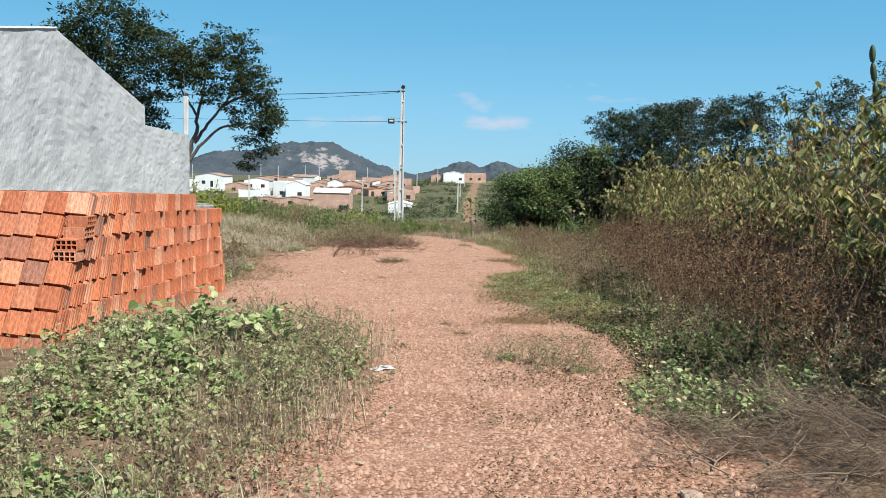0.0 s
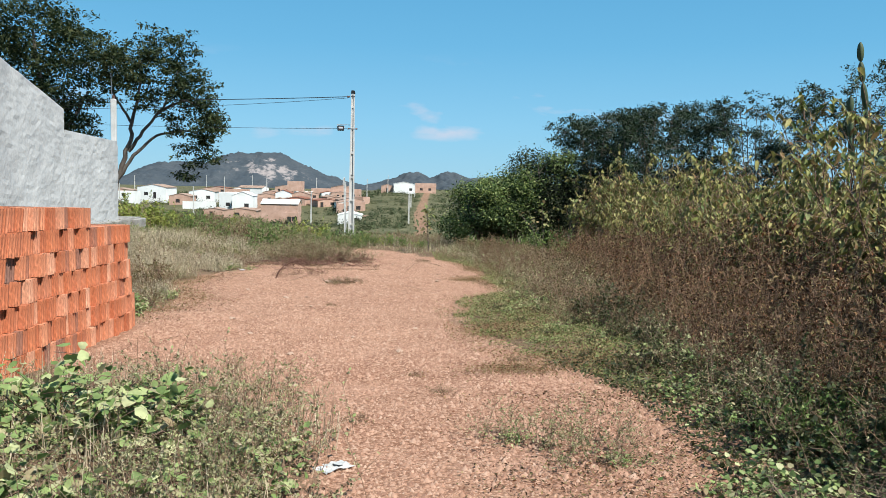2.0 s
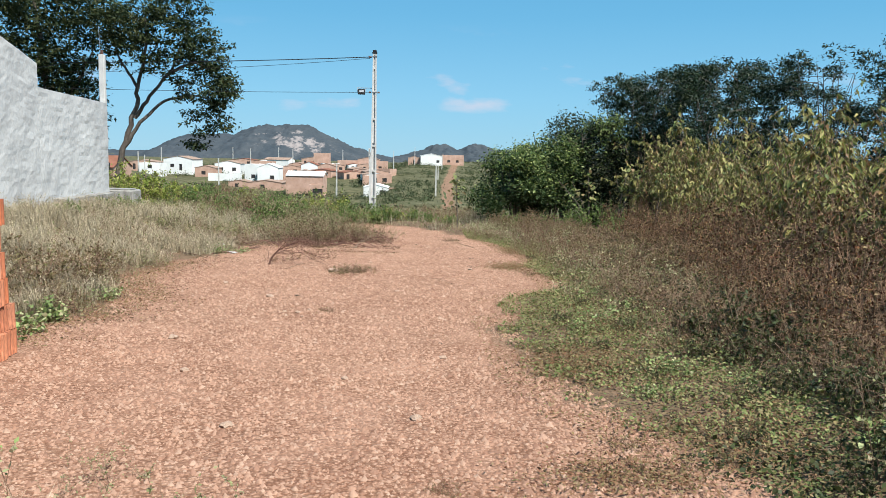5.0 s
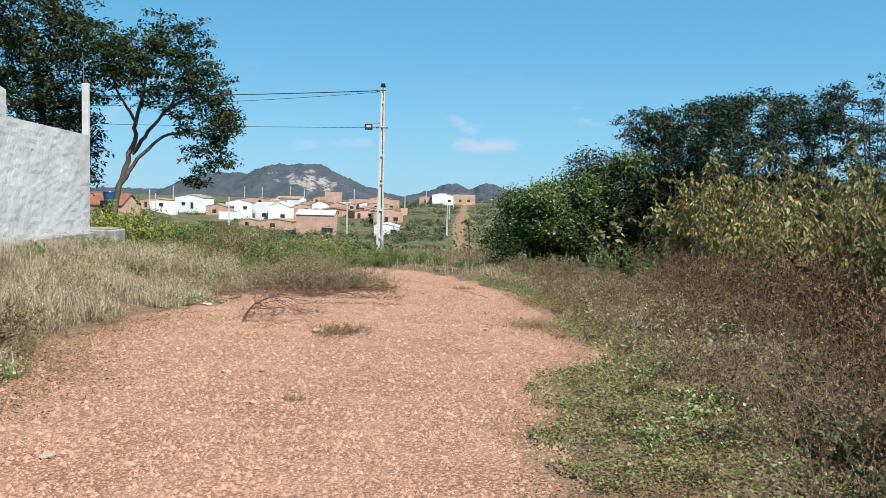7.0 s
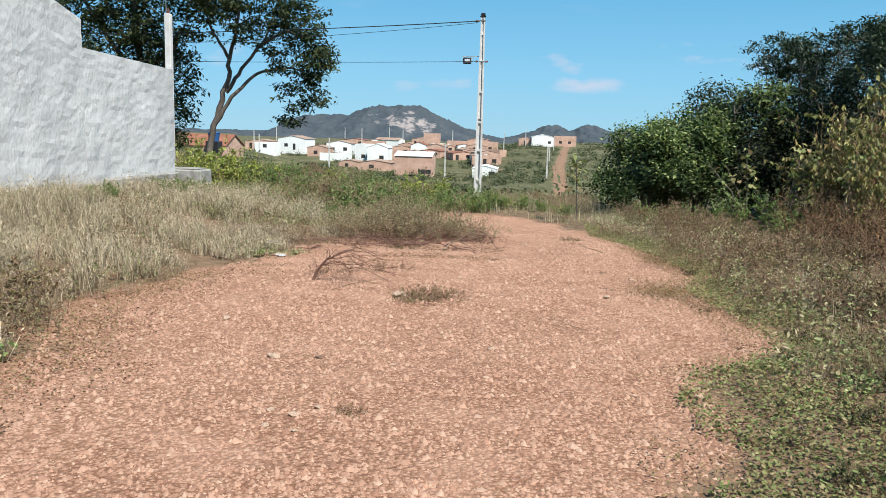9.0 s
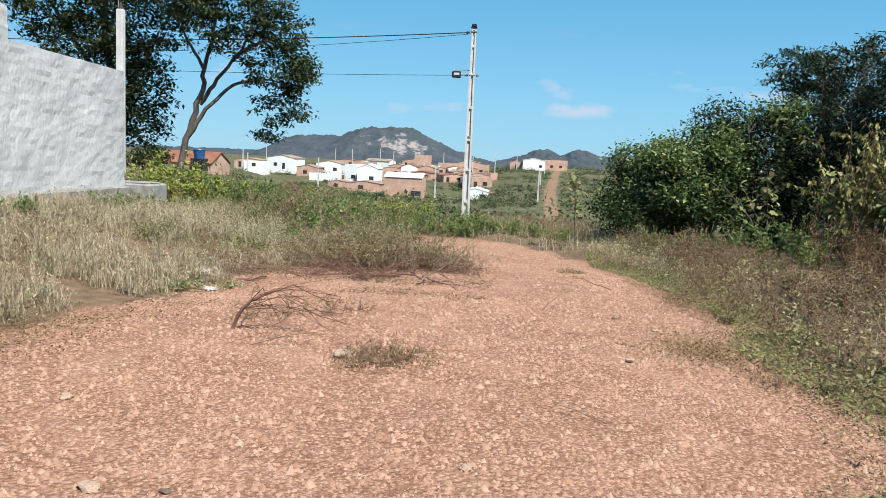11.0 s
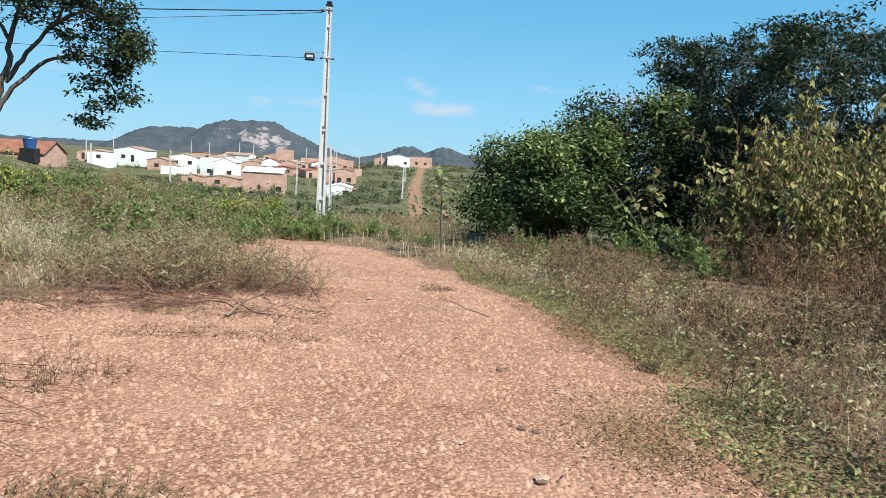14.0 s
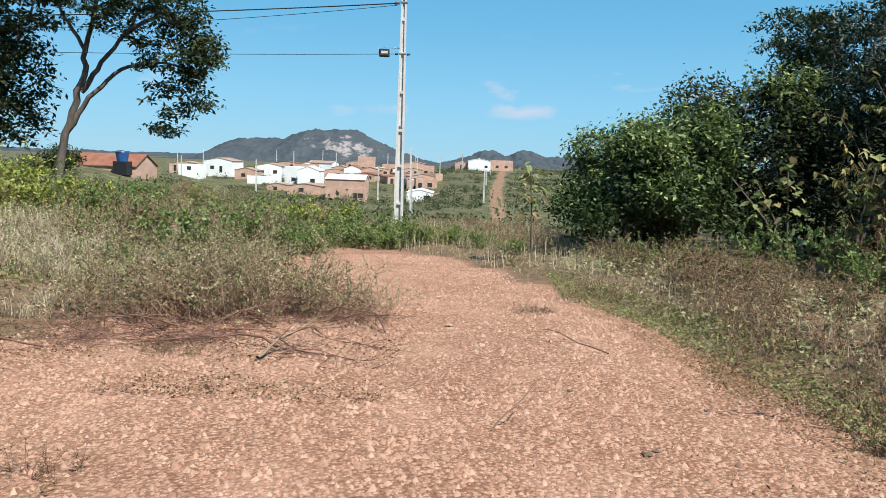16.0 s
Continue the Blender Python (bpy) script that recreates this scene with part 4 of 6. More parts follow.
def hill_shader():
    m = shader("scrub_hill", [(0.022, 0.028, 0.024), (0.036, 0.040, 0.034), (0.055, 0.055, 0.048)], 0.02, 0.95, 0.0, 0.12, fine=0.3)
    n, l = m.node_tree.nodes, m.node_tree.links
    bsdf = n["Principled BSDF"]
    src = bsdf.inputs["Base Color"].links[0].from_socket
    geo = n.new("ShaderNodeNewGeometry")
    t = n.new("ShaderNodeTexNoise")
    t.inputs["Scale"].default_value, t.inputs["Detail"].default_value = 0.035, 12.0
    t.inputs["Roughness"].default_value = 0.68
    l.new(geo.outputs["Position"], t.inputs["Vector"])
    # bare rock about the upper part of the big hill
    d = n.new("ShaderNodeVectorMath")
    d.operation = "DISTANCE"
    d.inputs[1].default_value = (-285, 1860, 25)
    l.new(geo.outputs["Position"], d.inputs[0])
    mr = n.new("ShaderNodeMapRange")
    mr.inputs[1].default_value, mr.inputs[2].default_value = 20, 150
    mr.inputs[3].default_value, mr.inputs[4].default_value = 0.13, -0.12
    l.new(d.outputs["Value"], mr.inputs[0])
    a = n.new("ShaderNodeMath")
    a.operation = "ADD"
    l.new(t.outputs["Fac"], a.inputs[0])
    l.new(mr.outputs[0], a.inputs[1])
    r = n.new("ShaderNodeMapRange")
    r.inputs[1].default_value, r.inputs[2].default_value = 0.56, 0.66
    l.new(a.outputs[0], r.inputs[0])
    mx = n.new("ShaderNodeMixRGB")
    l.new(r.outputs[0], mx.inputs[0])
    l.new(src, mx.inputs[1])
    mx.inputs[2].default_value = (0.26, 0.215, 0.19, 1)
    # haze of two kilometres of air, mixed into the base colour as aerial blue
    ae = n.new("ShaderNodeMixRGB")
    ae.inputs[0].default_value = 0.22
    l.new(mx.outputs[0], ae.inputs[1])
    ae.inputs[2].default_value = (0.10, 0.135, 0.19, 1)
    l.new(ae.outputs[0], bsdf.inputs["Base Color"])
    return m


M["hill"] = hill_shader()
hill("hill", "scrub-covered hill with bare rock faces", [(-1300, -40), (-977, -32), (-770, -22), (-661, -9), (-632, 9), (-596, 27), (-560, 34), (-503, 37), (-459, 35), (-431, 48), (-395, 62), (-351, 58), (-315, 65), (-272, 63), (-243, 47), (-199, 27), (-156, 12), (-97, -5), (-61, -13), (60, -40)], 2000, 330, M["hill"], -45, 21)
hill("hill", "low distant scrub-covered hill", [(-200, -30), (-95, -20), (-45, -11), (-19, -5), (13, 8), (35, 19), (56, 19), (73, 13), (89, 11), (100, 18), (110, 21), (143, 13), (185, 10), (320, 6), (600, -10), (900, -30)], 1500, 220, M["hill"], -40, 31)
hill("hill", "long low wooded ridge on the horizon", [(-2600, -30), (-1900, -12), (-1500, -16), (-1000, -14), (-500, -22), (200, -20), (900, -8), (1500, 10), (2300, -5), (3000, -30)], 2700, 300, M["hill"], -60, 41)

# ---- plants: builders ----


def stems_and_twigs(rng, height, spread, n_stems, n_twigs, r=0.012, upright=0.6, base_r=0.1, twig_len=0.35, droop=0.0, bend=0.3):
    """Curved stems with side twigs. Returns tube pieces and, for each twig, its points."""
    bits, twigs = [], []
    for _ in range(n_stems):
        th, tilt = rng.uniform(0, 2 * np.pi), abs(rng.normal(0, spread))
        p = np.array([rng.normal(0, base_r), rng.normal(0, base_r), -0.05])
        L = height * rng.uniform(0.6, 1.05)
        way = np.array([math.cos(th) * tilt, math.sin(th) * tilt, 1.0])
        pts = [p]
        for k in range(5):
            way = unit(way + rng.normal(0, bend * 0.4, 3) + np.array([0, 0, -droop * k * 0.2]))
            pts.append(pts[-1] + way * L / 5)
        pts = np.array(pts)
        bits.append(tube(pts, r, r * 0.35, 3))
        twigs.append(pts[2:])
        for _ in range(n_twigs):
            u = rng.uniform(0.2, 1.0) * 4.99
            q = pts[int(u)] + (pts[int(u) + 1] - pts[int(u)]) * (u % 1)
            w = unit(rng.normal(0, 1, 3) * [1, 1, 0.5] + [0, 0, upright])
            l = height * twig_len * rng.uniform(0.4, 1.0)
            tp = np.array([q, q + w * l + rng.normal(0, l * 0.1, 3) - [0, 0, droop * l * 0.5]])
            bits.append(tube(tp, r * 0.5, r * 0.2, 3))
            twigs.append(tp)
    return bits, twigs


def leaf_spots(rng, twigs, n):
    """Random places along twigs and ways that leave them."""
    w = rng.random(len(twigs)) ** 3 + 0.03  # some twigs are full of leaves, others all but bare
    k = rng.choice(len(twigs), n, p=w / w.sum())
    base, way = np.empty((n, 3)), np.empty((n, 3))
    for a, i in enumerate(k):
        t = twigs[i]
        u = rng.uniform(0.1, 0.999) * (len(t) - 1)
        s = int(u)
        base[a] = t[s] + (t[s + 1] - t[s]) * (u - s)
        way[a] = unit(t[s + 1] - t[s])
    return base, unit(way * 0.5 + rng.normal(0, 0.7, (n, 3)))


def shrub(name, label, category, seed, wood, foliage, height, n_stems, n_twigs, n_leaves, leaf, width=0.5, spread=0.35, broad=False, hang=0.0, **kw):
    """A shrub with stems and leaves, built at the origin; moved out of sight below by its copies' maker."""
    rng = np.random.default_rng(seed)
    bits, twigs = stems_and_twigs(rng, height, spread, n_stems, n_twigs, **kw)
    root = tagged(new(name), label, category)
    v, f = joined(bits)
    tagged(piece("stem", v, f, wood, root), kind="stuff")
    if n_leaves:
        base, way = leaf_spots(rng, twigs, n_leaves)
        base[:, 2] = np.maximum(base[:, 2], 0.01)
        way[:, 2] -= hang
        v, f = (broad_leaves if broad else leaves)(rng, base, way, leaf * rng.uniform(0.5, 1.2, n_leaves), width)
        piece("foliage", v, f, foliage, root)
    return root


def clump_points(rng, blobs, n, shell=0.55):
    """Points in a set of ellipsoids (x, y, z, rx, ry, rz), fewer at their hearts."""
    w = np.array([b[3] * b[4] * b[5] for b in blobs]) ** 0.75
    k = rng.choice(len(blobs), n, p=w / w.sum())
    d = unit(rng.normal(size=(n, 3)))
    r = rng.uniform(shell ** 3, 1, n) ** (1 / 3) * rng.uniform(0.8, 1.12, n)
    B = np.array(blobs)[k]
    return B[:, :3] + d * r[:, None] * B[:, 3:]


def crown_tree(name, label, seed, limbs, blobs, n_clumps, per, leaf, wood, foliage, clump=0.35, width=0.45, flat=0.6, hang=0.0, category="tree", shell=0.45, twig=True, lighter=None):
    """A tree or big bush: limbs as (points, thick, thin); clumps of leaves on twigs that spring from the nearest limb."""
    rng = np.random.default_rng(seed)
    root = tagged(new(name), label, category)
    bits, nodes = [], []
    for pts, r0, r1 in limbs:
        pts = np.array(pts, float)
        t = np.linspace(0, len(pts) - 1, len(pts) * 4)
        fine = np.stack([np.interp(t, np.arange(len(pts)), pts[:, c]) for c in range(3)], 1)
        fine[1:-1] += rng.normal(0, r0 * 0.25, fine[1:-1].shape)
        bits.append(tube(fine, r0, r1, 7))
        nodes.append(fine[len(fine) // 3:])
    nodes = np.concatenate(nodes)
    at = clump_points(rng, blobs, n_clumps, shell)
    if twig:
        for p in at[:: max(1, n_clumps // 150)]:
            if ((nodes - p) ** 2).sum(1).min() > 1.7:
                continue
            q = nodes[np.argmin(((nodes - p) ** 2).sum(1) + 1.2 * np.maximum(0, nodes[:, 2] - p[2] + 0.4) ** 2)]
            m = (p + q) / 2 + rng.normal(0, 0.12, 3) * np.linalg.norm(p - q)
            bits.append(tube(np.array([q, m, p]), 0.008 + 0.006 * np.linalg.norm(p - q), 0.004, 4))
    v, f = joined(bits)
    piece("trunk", v, f, wood, root, smooth=True)
    n = n_clumps * per
    base = np.repeat(at, per, 0) + rng.normal(0, clump, (n, 3)) * [1, 1, flat]
    way = unit(rng.normal(0, 1, (n, 3)) * [1, 1, 0.6] - [0, 0, hang])
    size = leaf * rng.uniform(0.6, 1.3, n)
    if lighter is not None:  # sunlight on the outermost upper twigs, put in as a lighter leaf colour
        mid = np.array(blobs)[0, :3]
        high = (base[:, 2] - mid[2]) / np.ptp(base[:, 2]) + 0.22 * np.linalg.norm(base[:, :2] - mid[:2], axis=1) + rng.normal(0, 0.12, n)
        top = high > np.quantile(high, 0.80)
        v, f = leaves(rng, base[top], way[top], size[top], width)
        piece("young_leaves", v, f, lighter, root, "yellow-green leaves on the outer twigs, sunlight put into their colour")
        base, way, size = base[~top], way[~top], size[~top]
    v, f = leaves(rng, base, way, size, width)
    piece("crown", v, f, foliage, root)
    return root


def spread(ob, places, group, rng, sink=0.03, s0=0.8, s1=1.2):
    """Stands the thing and its copies at places (x, y[, size]) on the ground."""
    for i, p in enumerate(places):
        x, y = p[0], p[1]
        s = p[2] if len(p) > 2 else rng.uniform(s0, s1)
        m = pose(x, y, land_at(x, y) - sink, rng.uniform(-4, 4), rng.uniform(-4, 4), rng.uniform(0, 360)) @ Matrix.Diagonal((s, s, s * rng.uniform(0.9, 1.1), 1))
        if i == 0:
            ob["group"] = group
            ob.matrix_basis = m
        else:
            c = copy_thing(ob, Matrix())
            c.matrix_basis = m


def mixed(variants, places, group, rng, **kw):
    for k, ob in enumerate(variants):
        spread(ob, places[k :: len(variants)], group, rng, **kw)


R = np.random.default_rng(77)
PR = random.Random(5)


def scatter(n, x0, x1, y0, y1, keep, gap=0.0):
    """Random places in a strip where keep(x, y) holds, not nearer to each other than gap."""
    out = []
    tries = 0
    while len(out) < n and tries < n * 40:
        tries += 1
        x, y = PR.uniform(x0, x1), PR.uniform(y0, y1)
        if keep(x, y) and all((x - a) ** 2 + (y - b) ** 2 > gap * gap for a, b in out[-60:]):
            out.append((x, y))
    return out


def off_r(x, y):
    return x - float(edge_r(y))


def off_l(x, y):
    return float(edge_l(y)) - x


in_stack = lambda x, y: -5.6 < x < -3.3 and 6.4 < y < 12.8  # noqa: E731
in_wall = lambda x, y: (x < -9.8 and y < 33.9) or (x < -7.0 and 25 < y < 35)  # noqa: E731

# ---- the two trees beyond the yard wall ----
crown_tree("tree", "spreading tree with a forked leaning grey trunk", 1,
    [([(-16.9, 50, -1.6), (-16.5, 50, 0.9), (-15.75, 50, 2.9), (-15.55, 50, 4.4), (-15.1, 50.2, 6.6), (-15, 50, 8.4)], 0.19, 0.05),
     ([(-15.75, 50, 2.8), (-14.9, 50, 4.0), (-13.7, 50.2, 5.6), (-12.9, 50.3, 7.6)], 0.12, 0.04),
     ([(-16.35, 50, 1.2), (-15.3, 50, 2.8), (-14.0, 50.2, 3.9), (-12.4, 50.6, 4.2), (-11.0, 51, 3.6)], 0.12, 0.03),
     ([(-15.5, 50, 4.4), (-16.4, 49.8, 6.0), (-17.0, 49.6, 7.6)], 0.09, 0.03),
     ([(-14.0, 50.2, 5.2), (-12.4, 49.6, 5.9), (-11.4, 49.4, 5.6)], 0.10, 0.03)],
    [(-14.2, 50, 7.2, 2.6, 2.6, 2.2), (-11.9, 50.6, 4.7, 1.8, 2.0, 1.4), (-11.8, 50.8, 2.8, 1.5, 1.4, 1.0), (-17.3, 49.8, 8.4, 1.4, 1.6, 1.1), (-13.6, 50, 9.1, 1.9, 1.9, 1.3), (-16.0, 49.8, 7.6, 1.6, 1.8, 1.6), (-11.8, 50, 6.6, 1.5, 1.7, 1.4), (-12.6, 51.0, 1.6, 0.8, 0.8, 0.5), (-10.9, 50.6, 4.4, 0.9, 1.0, 1.2)],
    600, 32, 0.22, M["bark"], M["leaf_tree"], clump=0.21, flat=0.45)
crown_tree("tree", "tall dense dark-leaved tree behind the wall", 2,
    [([(-21, 52, -1.6), (-21.2, 52, 2.5), (-21.6, 52, 6), (-22, 52, 10)], 0.34, 0.08), ([(-21.1, 52, 2.2), (-19.8, 52, 4.6), (-18.8, 52, 6.5)], 0.2, 0.05), ([(-21.3, 52, 3.0), (-23.4, 52, 6), (-25, 52, 8.5)], 0.2, 0.05)],
    [(-22, 52, 10.2, 3.3, 3, 2.2), (-20.2, 52, 7.0, 2.6, 2.5, 2.4), (-24.6, 52, 8.2, 2.4, 3, 2.6), (-19.6, 52, 3.9, 1.6, 1.8, 2.0), (-22.5, 52, 5, 2.4, 2.4, 2.6), (-18.9, 52, 9.3, 1.6, 1.8, 1.3), (-20.2, 52, 2.1, 1.6, 1.8, 1.8), (-22.0, 52, 1.6, 1.6, 1.7, 1.6)],
    860, 34, 0.26, M["bark"], M["leaf_tree"], clump=0.28, flat=0.55)
crown_tree("tree", "small dark tree beside the red-roofed house", 3, [([(-38.5, 92, -4), (-38.5, 92, 0)], 0.2, 0.08)], [(-38.5, 92, -0.7, 1.7, 1.8, 1.2), (-40.2, 92, -1.3, 1.4, 1.6, 1.0)], 110, 30, 0.3, M["bark"], M["leaf_tree"], clump=0.4, flat=0.5)

# ---- right-hand trees and hedge ----


def stems_fan(x, y, z, n, h, w, seed, r=0.07):
    rr = np.random.default_rng(seed)
    out = []
    for _ in range(n):
        a, b = rr.uniform(-w, w), rr.uniform(-w * 0.6, w * 0.6)
        out.append(([(x + a * 0.1, y + b * 0.1, z - 0.3), (x + a * 0.4, y + b * 0.4, z + h * 0.4), (x + a * 0.8, y + b * 0.8, z + h * 0.75), (x + a, y + b, z + h)], r, r * 0.25))
    return out


for i, (x, y, w, zt) in enumerate(((10.2, 38.5, 2.1, 5.1), (13.0, 37.0, 2.6, 5.4), (15.9, 35.0, 2.5, 5.6), (18.8, 33.0, 2.8, 6.3), (12.6, 42.5, 2.6, 5.3), (21.8, 31.5, 3.2, 7.2), (16.9, 40.5, 3.0, 6.0), (8.7, 36.9, 1.6, 4.6), (10.4, 34.6, 1.9, 4.9))):
    z = land_at(x, y)
    rr = np.random.default_rng(340 + i)
    sprays = []
    for k in range(110):
        th, rad, up = rr.uniform(0, 2 * np.pi), w * math.sqrt(rr.uniform(0, 1)) * 1.05, rr.uniform(0, 1)
        zz = z + 1.2 + (zt - z - 1.4) * up + rr.uniform(-0.2, 0.25) - 0.3 * (rad / w) ** 2
        s_ = rr.uniform(0.3, 0.6)
        sprays.append((x + rad * math.cos(th), y + rad * math.sin(th) * 0.8, zz, s_, s_, 0.34))
    crown_tree("tree", "slender many-stemmed tree with fine feathery leaves", 40 + i, stems_fan(x, y, z, 6, zt - z - 0.8, w * 0.9, 140 + i, 0.035), sprays, 800 if i < 7 else 420, 28, 0.14, M["bark"], M["leaf_fine"], clump=0.125, width=0.36, flat=0.45, shell=0.1)
for i, (x, y, w, zt) in enumerate(((3.7, 34.7, 1.3, 1.2), (5.2, 36.0, 1.8, 2.15), (7.2, 36.4, 1.9, 2.6), (4.4, 38.5, 1.5, 1.7), (9.4, 34.8, 1.9, 2.2), (6.6, 40.5, 2.0, 2.9), (12.2, 33.4, 2.0, 2.2))):
    z = land_at(x, y)
    rr = np.random.default_rng(360 + i)
    lumps = [(x, y, (zt + z) / 2 + 0.1, w * 0.78, w * 0.78, (zt - z) / 2 - 0.45)]
    for k in range(24):
        th, up = rr.uniform(0, 2 * np.pi), rr.uniform(0.1, 1.08)
        rad = w * math.sqrt(max(0.06, 1 - up * up * 0.9)) * rr.uniform(0.7, 1.15)
        s_ = rr.uniform(0.22, 0.62)
        lumps.append((x + rad * math.cos(th), y + rad * math.sin(th), z + 0.3 + (zt - z - 0.6) * up, s_, s_, s_ * 0.9))
    crown_tree("bush", "large dense rounded dark green bush", 60 + i, stems_fan(x, y, z, 8, zt - z - 0.7, w * 0.8, 160 + i, 0.05), lumps, 430, 36, 0.125, M["bark"], (M["leaf_bush"], M["leaf_bush"], M["leaf_dark"], M["leaf_bush"], M["leaf_dark"], M["leaf_tree"], M["leaf_dark"])[i], clump=0.17, width=0.48, flat=0.8, category="bush", shell=0.55, lighter=M["leaf_top"] if i < 4 else None)

yellow = [shrub("tall_shrub", "tall shrub with drooping yellow-green leaves on thin stems", "shrub", 200 + i, M["twig"], M["leaf_yellow"], 3.0, 22, 11, 2100, 0.135, 0.42, 0.22, broad=True, hang=1.1, r=0.012, twig_len=0.22, base_r=0.45) for i in range(3)]
# (4.7, 5.0) to (6.9, 5.0): added out of view to shade the verge
mixed(yellow, [(6.4, 11.5, 1.0), (7.4, 13.6, 1.2), (6.5, 15.4, 0.95), (8.2, 16.2, 1.2), (6.9, 18.0, 0.95), (7.4, 20.4, 0.95), (8.6, 22.6, 0.95), (7.2, 23.4, 0.8), (8.3, 25.6, 0.85), (7.6, 28.2, 0.75), (9.4, 28.4, 0.95), (8.4, 31.0, 0.8), (10.2, 31.4, 0.9), (10.8, 25, 1.1), (5.9, 9.4, 0.95), (7.4, 9.6, 1.15), (9.2, 12.2, 1.15), (9.4, 19, 1.1), (11.4, 28.4, 1.1), (6.8, 7.0, 0.95), (4.7, 5.0, 0.85), (5.1, 6.4, 0.9), (5.5, 8.0, 0.9), (5.0, 3.4, 0.9), (5.8, 4.2, 1.0), (5.4, 1.8, 1.0), (6.4, 2.6, 1.1), (6.9, 5.0, 1.1), (8.3, 30.6, 1.1), (9.3, 30.2, 1.2), (8.9, 31.8, 1.15), (7.8, 31.2, 0.95), (9.9, 31.0, 1.2)], "tall shrubs in the hedge", R)
thicket = [shrub("thicket_shrub", "bare brown thicket of thin upright stems with few dry leaves", "shrub", 220 + i, M["twig_dark"], M["leaf_dry"], 1.5, 34, 8, 1500, 0.062, 0.5, 0.25, r=0.007, twig_len=0.2, base_r=0.42) for i in range(3)]
mixed(thicket, [(4.3, 5.6, 0.85), (5.2, 6.8, 1.0), (4.2, 7.6, 0.8), (5.3, 8.6, 1.05), (4.3, 9.6, 0.85), (5.4, 10.6, 1.0), (4.4, 11.6, 0.9), (5.6, 12.6, 1.05), (4.5, 13.6, 0.85), (5.6, 14.6, 1.0), (4.7, 15.8, 0.85), (5.7, 17.0, 1.0), (5.2, 18.6, 0.85), (6.2, 19.8, 0.95), (5.6, 21.4, 0.8), (6.6, 22.2, 0.85), (6.2, 24.4, 0.75), (6.8, 26.4, 0.8), (4.6, 4.0, 0.9), (5.8, 5.0, 1.1), (3.5, 10.4, 0.6), (3.6, 12.6, 0.6), (3.7, 8.4, 0.55), (7.6, 26.8, 0.7), (6.4, 16.0, 1.1), (6.6, 13.0, 1.1), (3.4, 6.6, 0.65), (3.6, 7.5, 0.7), (3.3, 8.9, 0.55), (3.4, 5.5, 0.6), (3.7, 9.5, 0.65), (3.9, 11.2, 0.65), (4.0, 12.4, 0.65), (3.9, 13.8, 0.6), (4.1, 15.0, 0.65), (4.3, 16.6, 0.65), (6.2, 8.0, 1.35), (6.4, 10.2, 1.4), (6.9, 11.8, 1.4), (6.2, 6.2, 1.3), (7.2, 14.8, 1.35), (7.6, 17.4, 1.3), (3.1, 9.2, 0.5), (3.2, 10.6, 0.5), (3.3, 11.8, 0.5), (3.4, 13.0, 0.5), (3.5, 14.2, 0.5), (6.5, 28.0, 0.8), (7.5, 29.6, 0.9), (8.2, 27.2, 0.9), (6.0, 27.0, 0.6), (7.0, 30.6, 0.8), (8.8, 30.0, 1.0), (7.2, 24.8, 0.8), (8.2, 24.2, 0.9), (2.9, 9.0, 0.4), (3.0, 6.0, 0.4), (3.1, 7.6, 0.4), (3.5, 4.4, 0.65), (4.6, 18.0, 0.6), (4.8, 20.2, 0.6), (5.0, 22.6, 0.6), (5.4, 25.0, 0.6)], "thicket shrubs in the hedge", R)

# ---- low shrubs on both sides ----
verge = [shrub("verge_shrub", "dense low leafy shrub with mixed dark and yellowing leaves", "shrub", 230 + i, M["twig"], M["leaf_verge"], 0.55, 24, 8, 1500, 0.042, 0.6, 0.6, r=0.006, twig_len=0.4, base_r=0.28) for i in range(2)]
mixed(verge, [(2.5, 6.9, 0.8), (2.75, 7.5, 0.9), (3.0, 6.5, 0.95), (2.55, 8.0, 0.6), (3.2, 7.3, 1.1), (3.3, 8.2, 1.0), (2.75, 8.7, 0.7), (2.6, 9.6, 0.6), (2.8, 10.4, 0.8), (2.9, 11.4, 0.95), (3.0, 12.4, 1.0), (3.1, 13.6, 0.95), (3.2, 14.8, 0.8), (2.65, 12.0, 0.7), (2.7, 13.1, 0.75), (2.75, 14.2, 0.65), (2.55, 11.0, 0.55), (3.4, 12.9, 1.0), (3.4, 16.4, 0.6), (3.4, 18.2, 0.6), (3.9, 20.4, 0.7), (4.2, 22.4, 0.7), (4.0, 24.4, 0.6), (3.3, 5.4, 0.9), (2.6, 5.9, 0.6), (4.4, 26.4, 0.7), (4.6, 19.2, 0.8), (5.0, 23.6, 0.9), (1.9, 10.2, 0.3), (2.2, 10.9, 0.35), (1.8, 11.6, 0.25), (2.3, 12.2, 0.4), (1.7, 12.8, 0.25), (2.1, 13.4, 0.35), (1.6, 14.2, 0.3), (2.4, 14.3, 0.4), (2.0, 15.1, 0.3), (2.5, 15.9, 0.4), (2.2, 16.9, 0.3), (2.6, 17.8, 0.35), (2.4, 19.0, 0.3), (2.7, 20.6, 0.35), (2.5, 22.4, 0.3), (2.2, 9.5, 0.35)], "leafy shrubs on the verge", R)
weeds = [shrub("weed_shrub", "low dry twiggy weed with small grey-green leaves", "shrub", 240 + i, M["weed_stem"], M["leaf_weed"], 0.55, 26, 7, 600, 0.029, 0.6, 0.6, r=0.004, twig_len=0.4, base_r=0.2) for i in range(4)]
